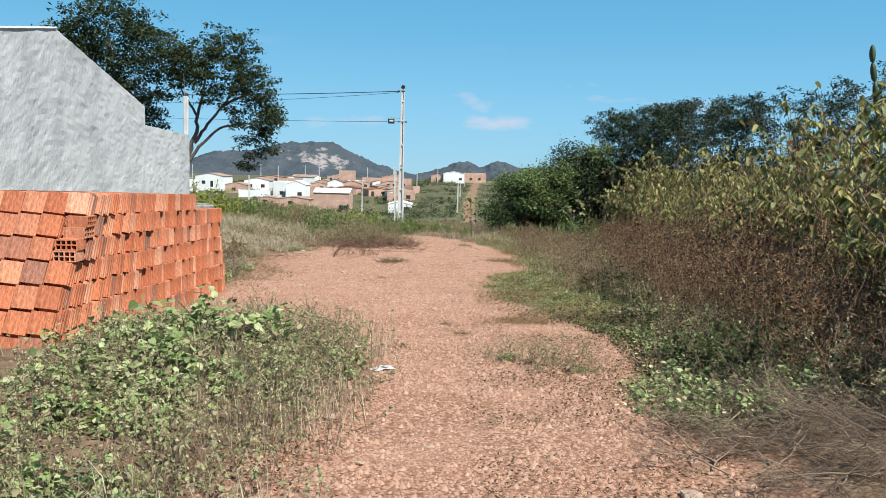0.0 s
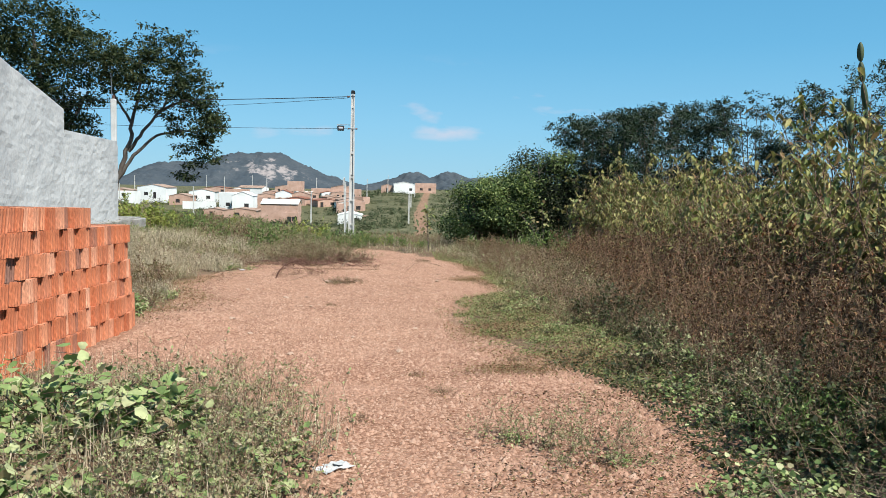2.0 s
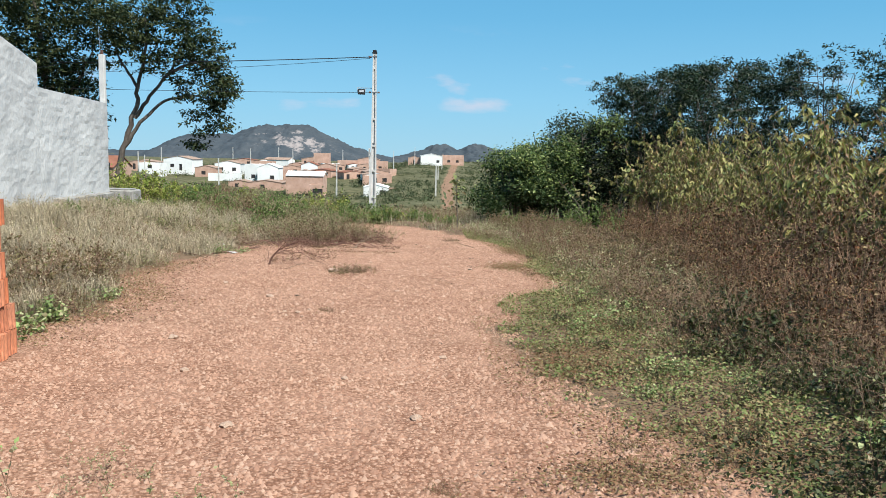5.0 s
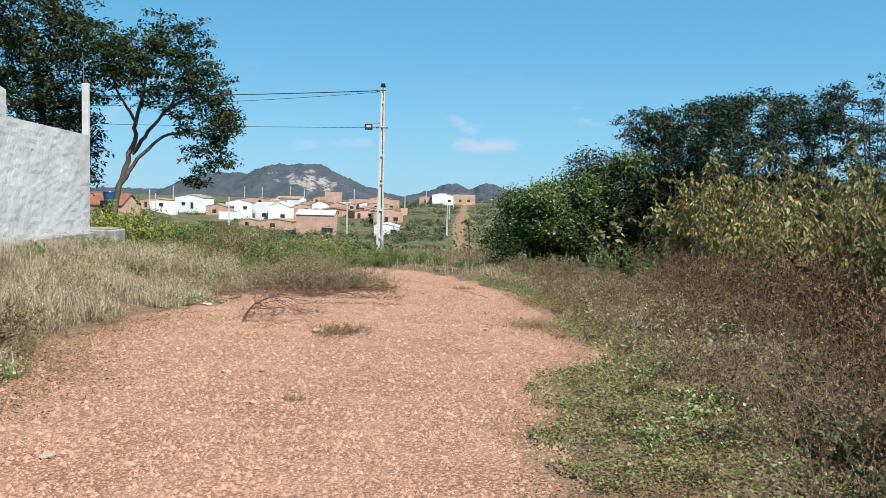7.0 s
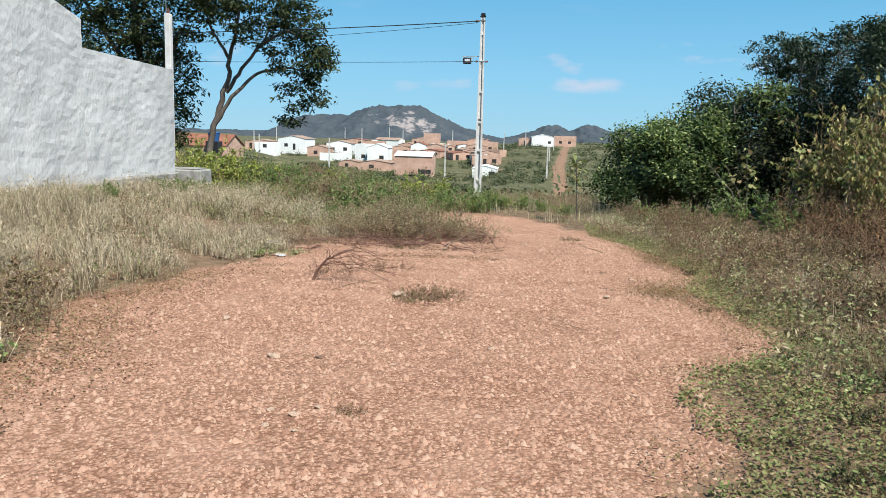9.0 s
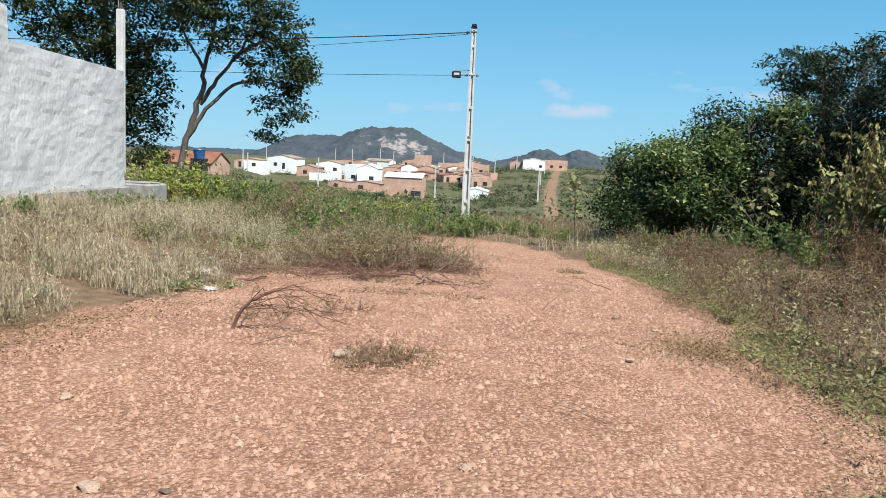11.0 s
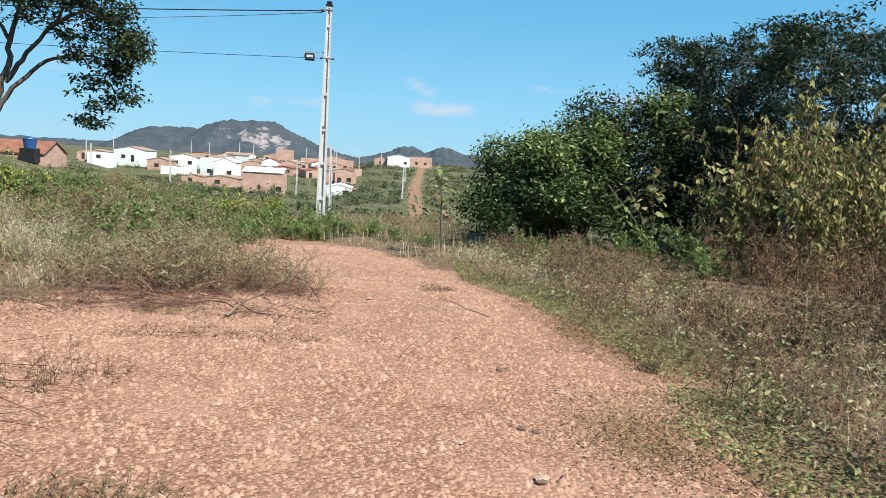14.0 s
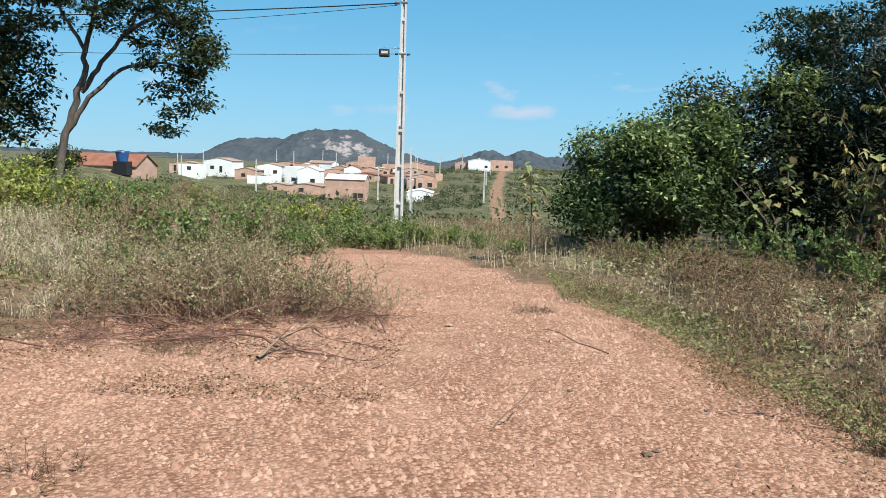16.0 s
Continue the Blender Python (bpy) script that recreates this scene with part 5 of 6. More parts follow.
p = scatter(72, 1.6, 4.4, 4.5, 33, lambda x, y: value_noise(x, y, 1.2, 71) > 0.42 and off_r(x, y) > (0.9 if 9 < y < 17 else 0.35) and x > (3.0 if y < 10 else 2.3 if y < 18 else 0), 0.35)
p += scatter(42, -9.5, -3.6, 13.2, 30, lambda x, y: off_l(x, y) > 0.4 and not in_wall(x, y), 0.5)
p += scatter(46, -3.2, 2.6, 31, 46, lambda x, y: (off_r(x, y) > 0.3 or off_l(x, y) > 0.3 or y > 36), 0.5)
p += [(-3.2, 25.2, 1.4), (-2.7, 25.9, 1.5), (-2.1, 25.7, 1.35), (-1.6, 26.2, 1.1), (-3.0, 26.8, 1.5), (-2.3, 27.0, 1.3), (-1.2, 26.6, 0.8)]
mixed(weeds, p, "low weeds beside the track", R, s0=0.45, s1=1.2)
greens = [shrub("green_shrub", "leafy fresh green shrub among dry weeds", "shrub", 260 + i, M["twig"], M["leaf_fresh"], 0.7, 18, 9, 2000, 0.06, 0.55, 0.5, r=0.007, twig_len=0.4, base_r=0.2) for i in range(3)]
p = scatter(64, -16, -3.0, 30, 47, lambda x, y: off_l(x, y) > 0.2 and not in_wall(x, y), 0.8)
p += [(-2.9, 35.6, 1.0), (-2.2, 35.4, 1.0), (-1.5, 35.6, 0.95), (-0.9, 36.0, 0.9), (-0.2, 36.4, 0.8), (-2.6, 36.6, 1.2), (-1.7, 37.0, 1.2), (0.5, 35.0, 0.7), (1.2, 33.6, 0.6), (5.4, 31.5, 1.3), (6.5, 30.9, 1.4), (4.4, 31.8, 1.0), (7.5, 30.0, 1.2), (3.3, 31.6, 0.9), (6.0, 29.3, 0.9)]
p += [(-4.7, 28.7, 0.6), (-4.2, 29.2, 0.5), (-5.4, 28.9, 0.6), (-3.8, 28.4, 0.4), (-5.0, 29.6, 0.6), (-9.3, 29.5, 0.8), (-9.2, 31.2, 0.7), (-8.9, 26.0, 0.6), (2.9, 7.4, 0.6), (2.6, 7.0, 0.5)]
mixed(greens, p, "green shrubs in the field", R, s0=0.5, s1=1.45)
rusty = [shrub("dry_shrub", "dry brown shrub with rust-coloured leaves", "shrub", 280 + i, M["weed_stem"], M["leaf_weed"], 0.8, 20, 10, 1700, 0.046, 0.55, 0.45, r=0.008, twig_len=0.4, base_r=0.25) for i in range(3)]
p = scatter(28, -18, -3.6, 30, 47, lambda x, y: off_l(x, y) > 0.6 and not in_wall(x, y), 0.9)
p += [(-4.3, 15.8, 0.8), (-4.7, 15.2, 0.9), (-4.5, 16.6, 0.8), (-5.2, 16.0, 0.9), (-4.2, 14.6, 0.6)]
p += [(x, y, PR.uniform(0.55, 0.95)) for x, y in scatter(26, 2.8, 5.0, 18.5, 32, lambda x, y: off_r(x, y) > 1.15, 0.5)]
mixed(rusty, p, "dry shrubs in the field", R, s0=0.5, s1=1.45)
sagey = [shrub("sage_bush", "rounded grey-green twiggy bush in the dry field", "bush", 330 + i, M["twig"], M["leaf_sage"], 0.85, 26, 9, 1900, 0.042, 0.55, 0.5, r=0.007, twig_len=0.35, base_r=0.25) for i in range(3)]
p = scatter(46, -15, -3.2, 25, 47, lambda x, y: off_l(x, y) > 0.7 and not in_wall(x, y), 1.0)
p += [(-8.4, 24.0, 0.6), (-7.6, 28.4, 0.7), (-6.4, 26.4, 0.6), (-7.4, 30.6, 0.5), (-9.6, 29.0, 0.6), (-9.8, 27.4, 0.5), (-9.5, 31.0, 0.5), (-9.9, 25.6, 0.55), (-9.2, 30.2, 0.45), (-9.7, 23.8, 0.5)]
mixed(sagey, p, "grey-green bushes in the field", R, s0=0.5, s1=1.3)
twiggy = [shrub("twiggy_bush", "grey-brown twiggy bush growing through cut branches", "bush", 350 + i, M["weed_stem"], M["leaf_sage"], 1.0, 34, 9, 2600, 0.036, 0.55, 0.5, r=0.006, twig_len=0.28, base_r=0.32) for i in range(2)]
mixed(twiggy, [(-2.5, 25.9, 1.0), (-2.0, 26.2, 0.95), (-3.1, 26.4, 1.0), (-1.45, 26.2, 0.75), (-0.95, 26.1, 0.55), (-2.7, 27.0, 1.0), (-1.8, 27.0, 0.8), (-3.5, 25.6, 0.7)], "twiggy bushes over the cut branches", R)
stalk = [shrub("dry_stalk", "dark upright dead stalk among the weeds", "weed", 370 + i, M["twig_dark"], M["leaf_dry"], 0.8, 4, 5, 60, 0.04, 0.5, 0.2, r=0.009, twig_len=0.25, base_r=0.05) for i in range(2)]
mixed(stalk, [(-6.05, 30.5, 0.9), (-5.7, 30.3, 0.85), (-7.2, 31.0, 0.8), (2.6, 21.0, 0.8), (3.4, 23.6, 0.9), (2.9, 26.0, 0.8)], "dry stalks", R)
reddish = [shrub("reddish_shrub", "low weed with dark reddish-brown leaves on the verge", "shrub", 320 + i, M["twig_red"], M["leaf_red"], 0.6, 16, 8, 900, 0.03, 0.5, 0.6, r=0.005, twig_len=0.4, base_r=0.25) for i in range(2)]
mixed(reddish, [(3.1, 25.6, 1.0), (3.4, 24.8, 0.9), (3.6, 23.0, 0.8), (3.0, 21.2, 0.8), (3.3, 27.6, 0.9), (3.5, 19.4, 0.8), (3.9, 15.0, 0.9), (3.2, 17.6, 0.7), (-2.1, 21.1, 0.55), (-2.45, 20.8, 0.5), (-2.7, 20.4, 0.4), (-1.85, 21.4, 0.4)], "reddish weeds on the verge", R)
lime = [shrub("yellow_shrub", "bright yellow-green leafy shrub beyond the wall", "shrub", 300 + i, M["twig"], M["leaf_lime"], 1.3, 14, 9, 1300, 0.13, 0.45, 0.4, hang=0.3, r=0.012, twig_len=0.35, base_r=0.35) for i in range(2)]
mixed(lime, [(-10.6, 36.5, 1.15), (-11.8, 37.0, 1.25), (-9.6, 37.4, 0.9), (-12.9, 38.5, 1.2), (-7.6, 40.5, 0.8), (-4.6, 39.5, 0.9), (-3.6, 41.5, 0.9), (-0.9, 36.2, 0.42), (-0.2, 36.6, 0.42), (-1.6, 36.1, 0.38), (0.5, 35.8, 0.32), (-2.3, 36.3, 0.42), (-1.2, 37.2, 0.45), (1.1, 35.0, 0.28), (-11.2, 35.4, 0.9), (-10.1, 35.8, 0.8)], "yellow-green shrubs", R)

# ---- ground plants that nobody could count ----


def stuff(name, label, category, bits, mat):
    v, f = joined(bits)
    return tagged(piece(name, v, f, mat), label, category, kind="stuff")


def strew(n, x0, x1, y0, y1, keep, seed):
    """n random ground points (arrays) in a strip where the array test holds."""
    r = np.random.default_rng(seed)
    out = np.empty((0, 2))
    while len(out) < n:
        p = np.stack([r.uniform(x0, x1, n * 2), r.uniform(y0, y1, n * 2)], 1)
        out = np.concatenate([out, p[keep(p[:, 0], p[:, 1])]])
    out = out[:n]
    return np.column_stack([out, land(out[:, 0], out[:, 1])])


def a_off_l(x, y):
    return edge_l(y) - x


def a_off_r(x, y):
    return x - edge_r(y)


def patch(x, y, scale, seed, cut):
    return value_noise(x, y, scale, seed) > cut


def not_stack(x, y):
    return ~((x > -5.6) & (x < -3.35) & (y > 6.6) & (y < 12.7))


g = np.random.default_rng(9)
tc = strew(1100, -10.4, -3.7, 13.2, 33, lambda x, y: (a_off_l(x, y) > 0.15 + 0.5 * value_noise(x, y, 0.5, 12)) & (value_noise(x, y, 1.1, 11) > np.interp(y, [22, 27], [0.10, 0.42])) & ~((x < -9.3) & (y > 31.8)), 1)
NB = 80
b = np.repeat(tc, NB, 0)
turn = g.uniform(0, 2 * np.pi, len(b))
rad = np.abs(g.normal(0, 0.085, len(b)))
b[:, 0] += rad * np.cos(turn)
b[:, 1] += rad * np.sin(turn)
b[:, 2] = land(b[:, 0], b[:, 1]) - 0.01
tuft_h = g.uniform(0.55, 1.2, len(tc)) * (0.28 + 0.42 * value_noise(tc[:, 0], tc[:, 1], 1.7, 18)) * np.interp(tc[:, 1], [13, 22, 27, 33], [1.05, 1.0, 0.85, 0.75]) * np.interp(tc[:, 0], [-9, -5, -4], [1.1, 0.95, 0.75])
tall = np.repeat(tuft_h, NB)
bits = [blades(g, b, tall * g.uniform(0.45, 1.15, len(b)), np.abs(g.normal(0.35, 0.4, len(b))) + rad * 2.5, g.uniform(0.0035, 0.0075, len(b)))]
pick = g.random(len(b)) < 0.3  # loose seed heads about the tips
heads = b[pick] + np.stack([g.normal(0, 0.09, pick.sum()), g.normal(0, 0.09, pick.sum()), tall[pick] * g.uniform(0.55, 1.05, pick.sum())], 1)
bits.append(leaves(g, heads, g.normal(0, 0.7, (len(heads), 3)) + [0, 0, 0.6], g.uniform(0.03, 0.07, len(heads)), 0.22))
b = strew(1800, 1.6, 4.6, 16, 33, lambda x, y: (a_off_r(x, y) > 0.8) & patch(x, y, 0.9, 15, 0.4), 2)
bits.append(blades(g, b, g.uniform(0.1, 0.3, len(b)), np.abs(g.normal(0, 0.4, len(b))), g.uniform(0.005, 0.01, len(b))))
b = strew(6000, -16, 3, 31, 47, lambda x, y: ((y > 36) | (a_off_l(x, y) > 0.2) | (a_off_r(x, y) > 0.2)) & ~((x < -9.8) & (y < 34)), 3)
bits.append(blades(g, b, g.uniform(0.15, 0.4, len(b)), np.abs(g.normal(0, 0.35, len(b))), g.uniform(0.008, 0.016, len(b))))
b = strew(2600, -4.2, -0.5, 2.2, 9, lambda x, y: (a_off_l(x, y) > -0.3) & not_stack(x, y) & patch(x, y, 0.8, 16, 0.35), 4)
bits.append(blades(g, b, g.uniform(0.1, 0.4, len(b)), np.abs(g.normal(0, 0.5, len(b))), g.uniform(0.003, 0.007, len(b))))
stuff("dry_grass", "tall straw-coloured dry grass beside the track", "grass", bits, M["straw"])

# low leafy cover
b1 = strew(26000, 0.6, 3.2, 8.6, 17, lambda x, y: (a_off_r(x, y) > 0.02 + 0.35 * value_noise(x, y, 0.35, 21)) & (x < 1.4 + 0.12 * np.abs(y - 13) + 1.2) & (value_noise(x, y, 0.45, 22) > g.uniform(0.08, 0.6, len(x))), 5)
b2 = strew(24000, 1.5, 3.4, 16.5, 33, lambda x, y: (a_off_r(x, y) > 0.05) & (a_off_r(x, y) < 1.0) & (value_noise(x, y, 0.7, 23) > g.uniform(0.0, 0.6, len(x))), 6)
b3 = strew(14000, 1.3, 4.2, 5.1, 10, lambda x, y: (a_off_r(x, y) > 0.05) & patch(x, y, 0.6, 24, 0.15), 7)
bb = np.concatenate([b1, b2])
bb[:, 2] += np.abs(g.normal(0, 0.04, len(bb))) + 0.006
bits = [leaves(g, bb, g.normal(0, 1, (len(bb), 3)) * [1, 1, 0.4], g.uniform(0.016, 0.040, len(bb)), 0.6)]
b6 = strew(11000, -10, -3.1, 25.5, 38, lambda x, y: (a_off_l(x, y) > 0.3) & ~((x < -9.8) & (y < 34)) & (value_noise(x, y, 1.3, 29) > g.uniform(0.35, 0.75, len(x))), 14)
b6[:, 2] += np.abs(g.normal(0, 0.12, len(b6))) + 0.02
bits.append(leaves(g, b6, g.normal(0, 1, (len(b6), 3)) * [1, 1, 0.5], g.uniform(0.03, 0.07, len(b6)), 0.6))
b3[:, 2] += np.abs(g.normal(0, 0.05, len(b3))) + 0.006
stuff("verge_cover", "dense low leafy weeds under the hedge", "ground cover", [leaves(g, b3, g.normal(0, 1, (len(b3), 3)) * [1, 1, 0.5], g.uniform(0.02, 0.05, len(b3)), 0.6)], M["leaf_verge"])
stuff("ground_cover", "low green creeping weeds along the track's edge", "ground cover", bits, M["leaf_green"])
b4 = strew(27000, 0.6, 3.4, 8.5, 27, lambda x, y: (np.abs(a_off_r(x, y) - 0.5) < 0.8) & (value_noise(x, y, 0.8, 25) > g.uniform(0.0, 0.6, len(x))), 8)
b4 = np.concatenate([b4, strew(8000, -4.6, -3.2, 12.6, 20, lambda x, y: (np.abs(a_off_l(x, y) - 0.15) < 0.5) & not_stack(x, y), 9), strew(3000, 1.2, 3.6, 2, 9, lambda x, y: a_off_r(x, y) > -0.1, 19)])
for k, (px_, py_, ax_, ay_, n_) in enumerate(((1.1, 9.7, 0.55, 0.3, 2600), (1.75, 20.4, 0.45, 0.9, 3800), (2.3, 24.0, 0.4, 0.8, 2200), (1.35, 12.3, 0.5, 0.8, 5200), (2.0, 13.8, 0.5, 0.8, 3600), (1.9, 10.2, 0.5, 0.6, 2600))):
    q_ = np.stack([px_ + g.normal(0, ax_ * 0.5, n_), py_ + g.normal(0, ay_ * 0.5, n_)], 1)
    b4 = np.concatenate([b4, np.column_stack([q_, land(q_[:, 0], q_[:, 1])])])
b4[:, 2] += np.abs(g.normal(0, 0.03, len(b4))) + 0.008
stuff("reddish_cover", "dry reddish-brown matted weeds along the track's edge", "ground cover", [leaves(g, b4, g.normal(0, 1, (len(b4), 3)) * [1, 1, 0.3], g.uniform(0.012, 0.034, len(b4)), 0.4)], M["leaf_red"])
b7 = np.concatenate([strew(9000, 0.2, 2.0, 2.6, 8.8, lambda x, y: value_noise(x, y, 0.6, 33) > g.uniform(0.1, 0.9, len(x)), 15), strew(3500, -1.8, -0.5, 2.6, 6.5, lambda x, y: value_noise(x, y, 0.5, 34) > g.uniform(0.1, 0.8, len(x)), 16),
    strew(6000, -4.6, -0.4, 22.8, 25.8, lambda x, y: value_noise(x, y, 0.5, 35) > g.uniform(0.2, 0.8, len(x)), 17), strew(4500, -4.4, -2.0, 13.0, 21.5, lambda x, y: a_off_l(x, y) > -0.5 - 0.5 * value_noise(x, y, 0.6, 36), 18)])
b7[:, 2] += np.abs(g.normal(0, 0.012, len(b7))) + 0.006
stuff("leaf_litter", "scattered dry brown leaf litter on the gravel", "litter", [leaves(g, b7, g.normal(0, 1, (len(b7), 3)) * [1, 1, 0.25], g.uniform(0.012, 0.034, len(b7)), 0.4)], M["leaf_dry"])
b5 = strew(12000, -10, -2.6, 20, 47, lambda x, y: (a_off_l(x, y) > 0.2) & ~((x < -9.8) & (y < 34)) & patch(x, y, 1.6, 26, 0.35), 10)
b5 = np.concatenate([b5, strew(9000, -3.2, 3.5, 30, 47, lambda x, y: (y > 35.6) | (a_off_r(x, y) > 0.2), 11), strew(9000, 1.8, 4.6, 16, 32, lambda x, y: a_off_r(x, y) > 0.5, 12), strew(5000, -18, -10, 34, 47, lambda x, y: x < 99, 13)])
b5[:, 2] += np.abs(g.normal(0, 0.14, len(b5))) + 0.02
stuff("field_weeds", "tangled grey-green and dry field weeds", "weeds", [leaves(g, b5, g.normal(0, 1, (len(b5), 3)) * [1, 1, 0.7], g.uniform(0.03, 0.075, len(b5)), 0.45)], M["leaf_sage"])

# ---- creeper patch by the bricks ----


def creeper(name, label, seed, n_leaves, size, rx, ry, h):
    rng = np.random.default_rng(seed)
    root = tagged(new(name), label, "creeper")
    bits, tips = [], []
    for _ in range(34):
        th = rng.uniform(0, 2 * np.pi)
        r = math.sqrt(rng.uniform(0, 1))
        p0 = np.array([math.cos(th) * r * rx * 0.8, math.sin(th) * r * ry * 0.8, 0.0])
        L = rng.uniform(0.25, 0.6)
        top = p0 + [rng.normal(0, 0.15), rng.normal(0, 0.15), h * (1 - 0.5 * r * r) * rng.uniform(0.5, 1.1)]
        tp = np.array([p0, (p0 + top) / 2 + rng.normal(0, 0.05, 3), top, top + [rng.normal(0, 0.1), rng.normal(0, 0.1), -0.02]])
        bits.append(tube(tp, 0.004, 0.002, 4))
        tips.append(tp)
    v, f = joined(bits)
    tagged(piece("stem", v, f, M["twig"], root), kind="stuff")
    base, way = leaf_spots(rng, tips, n_leaves)
    base += rng.normal(0, 0.06, base.shape)
    base[:, 2] = np.maximum(base[:, 2], 0.02)
    way = unit(way * [1, 1, 0.75])
    v, f = broad_leaves(rng, base, way, size * rng.uniform(0.5, 1.15, n_leaves), 0.95)
    piece("foliage", v, f, M["leaf_creeper"], root)
    return root


cr = [creeper("creeper", "broad-leaved pale green creeper on the ground", 400 + i, 400, 0.072, 0.5, 0.5, 0.34) for i in range(3)]
p = [(-2.75, 6.6, 1.0), (-2.2, 7.1, 1.3), (-1.6, 7.0, 1.15), (-1.1, 6.6, 0.8), (-2.6, 5.6, 0.8), (-3.0, 5.7, 0.5), (-3.3, 5.0, 0.6), (-2.9, 4.6, 0.8), (-2.1, 5.9, 1.0), (-1.5, 5.8, 0.8), (-3.5, 5.6, 0.42), (-1.9, 7.6, 0.9), (-2.7, 7.6, 0.9), (-2.9, 7.2, 0.8), (-4.0, 5.2, 0.5), (-2.5, 4.0, 0.62), (-1.75, 3.55, 0.6), (-1.4, 3.3, 0.55), (-2.1, 3.7, 0.5), (-2.9, 4.1, 0.55), (-2.3, 4.6, 0.7), (-1.8, 4.7, 0.6), (-2.0, 5.2, 0.7), (-3.2, 3.8, 0.9), (-0.95, 7.0, 0.6), (-3.9, 13.2, 0.7), (-4.0, 14.2, 0.7), (-3.9, 15.4, 0.5)]
mixed(cr, p, "creepers by the brick stack", R)
p = [(1.3, 6.9, 0.35), (0.7, 7.4, 0.35), (1.75, 5.4, 0.75), (1.95, 5.9, 0.8), (1.75, 6.2, 0.65), (2.2, 5.5, 0.7), (2.15, 6.4, 0.8), (1.85, 5.0, 0.5), (1.65, 5.8, 0.5), (2.0, 14.0, 0.6), (2.3, 14.3, 0.6), (1.7, 13.7, 0.5), (2.6, 13.9, 0.6), (1.6, 11.2, 0.4), (2.0, 11.8, 0.5), (2.3, 12.9, 0.5), (2.4, 7.8, 0.7), (2.6, 7.0, 0.8), (2.4, 8.6, 0.7), (2.9, 5.8, 0.9), (2.35, 5.2, 0.7), (2.5, 5.6, 0.7), (3.1, 6.3, 0.9), (2.75, 6.4, 0.8), (3.3, 7.2, 0.9), (2.9, 7.8, 0.9), (3.4, 7.9, 0.9), (2.8, 8.8, 0.8), (3.2, 9.2, 0.8), (2.7, 10.0, 0.7), (2.9, 11.0, 0.7), (2.4, 11.4, 0.5), (2.7, 12.4, 0.6), (2.9, 13.6, 0.6), (2.2, 13.6, 0.5), (2.5, 14.6, 0.6), (2.3, 15.8, 0.55), (2.6, 16.6, 0.6), (-4.2, 22.2, 0.7), (-3.8, 22.6, 0.5), (3.0, 9.6, 0.8)]
cg = [creeper("leafy_weed", "broad-leaved green weed on the track's verge", 420 + i, 380, 0.048, 0.4, 0.4, 0.24) for i in range(2)]
mixed(cg, p, "leafy weeds on the verge", R)
sparse = [shrub("weed_shrub", "thin dry weed with tiny leaves among the creepers", "shrub", 440 + i, M["weed_stem"], M["leaf_sage"], 0.5, 17, 6, 750, 0.025, 0.6, 0.55, r=0.003, twig_len=0.45, base_r=0.2) for i in range(2)]
p = scatter(46, -4.4, -0.9, 3.4, 8.3, lambda x, y: off_l(x, y) > 0.0 and x > -2.9 + 0.5 * (y > 7), 0.2) + [(0.9, 7.2, 0.8), (1.2, 7.2, 0.8), (0.7, 7.4, 0.7), (1.05, 6.95, 0.7), (1.4, 7.0, 0.6), (0.55, 7.55, 0.5), (-1.9, 8.9, 0.7), (-1.2, 8.8, 0.8), (-0.9, 8.3, 0.7), (-2.6, 9.2, 0.6), (-1.6, 9.6, 0.5), (-3.3, 9.3, 0.6)]
p += scatter(24, -8, -3.9, 13.5, 20, lambda x, y: off_l(x, y) > 0.3, 0.5)
p += scatter(10, 2.6, 3.6, 4.2, 10, lambda x, y: off_r(x, y) > 0.35, 0.3)
mixed(sparse, p, "thin weeds near the bricks", R)

# ---- dead branches ----


def dead_branch(name, label, seed, length, n, mat, r=0.02, flat=0.25, cat="branch", reach=1.0):
    """A cut branch lying on the ground: a crooked limb and forking twigs."""
    rng = np.random.default_rng(seed)
    root = tagged(new(name), label, cat)
    pts = [np.array([0, 0, 0.03])]
    way = np.array([1.0, 0, 0.25])
    for k in range(6):
        way = unit(way + rng.normal(0, 0.25, 3) * [1, 1, 0.5])
        pts.append(pts[-1] + way * length / 6)
    pts = np.array(pts)
    pts[:, 2] = np.clip(pts[:, 2], 0.03, 0.5)
    piece("limb", *tube(pts, r, r * 0.3, 6), mat, root)
    bits = []
    for _ in range(n):
        u = rng.uniform(0.25, 1) * 5.99
        q = pts[int(u)] + (pts[int(u) + 1] - pts[int(u)]) * (u % 1)
        w = unit(np.array([0.8, 0, 0]) + rng.normal(0, 0.8, 3) * [1, 1, flat])
        l = length * reach * rng.uniform(0.15, 0.5)
        tp = np.array([q, q + w * l * 0.5 + rng.normal(0, l * 0.16, 3), q + w * l + rng.normal(0, l * 0.2, 3)])
        tp[:, 2] = np.maximum(tp[:, 2], 0.01)
        bits.append(tube(tp, r * 0.3, r * 0.1, 3))
        for _ in range(2):
            w2 = unit(w + rng.normal(0, 0.6, 3) * [1, 1, flat])
            t2 = np.array([tp[1], tp[1] + w2 * l * 0.25, tp[1] + w2 * l * 0.5])
            t2[:, 2] = np.maximum(t2[:, 2], 0.01)
            bits.append(tube(t2, r * 0.2, r * 0.08, 3))
    v, f = joined(bits)
    piece("twig_spray", v, f, mat, root)
    return root


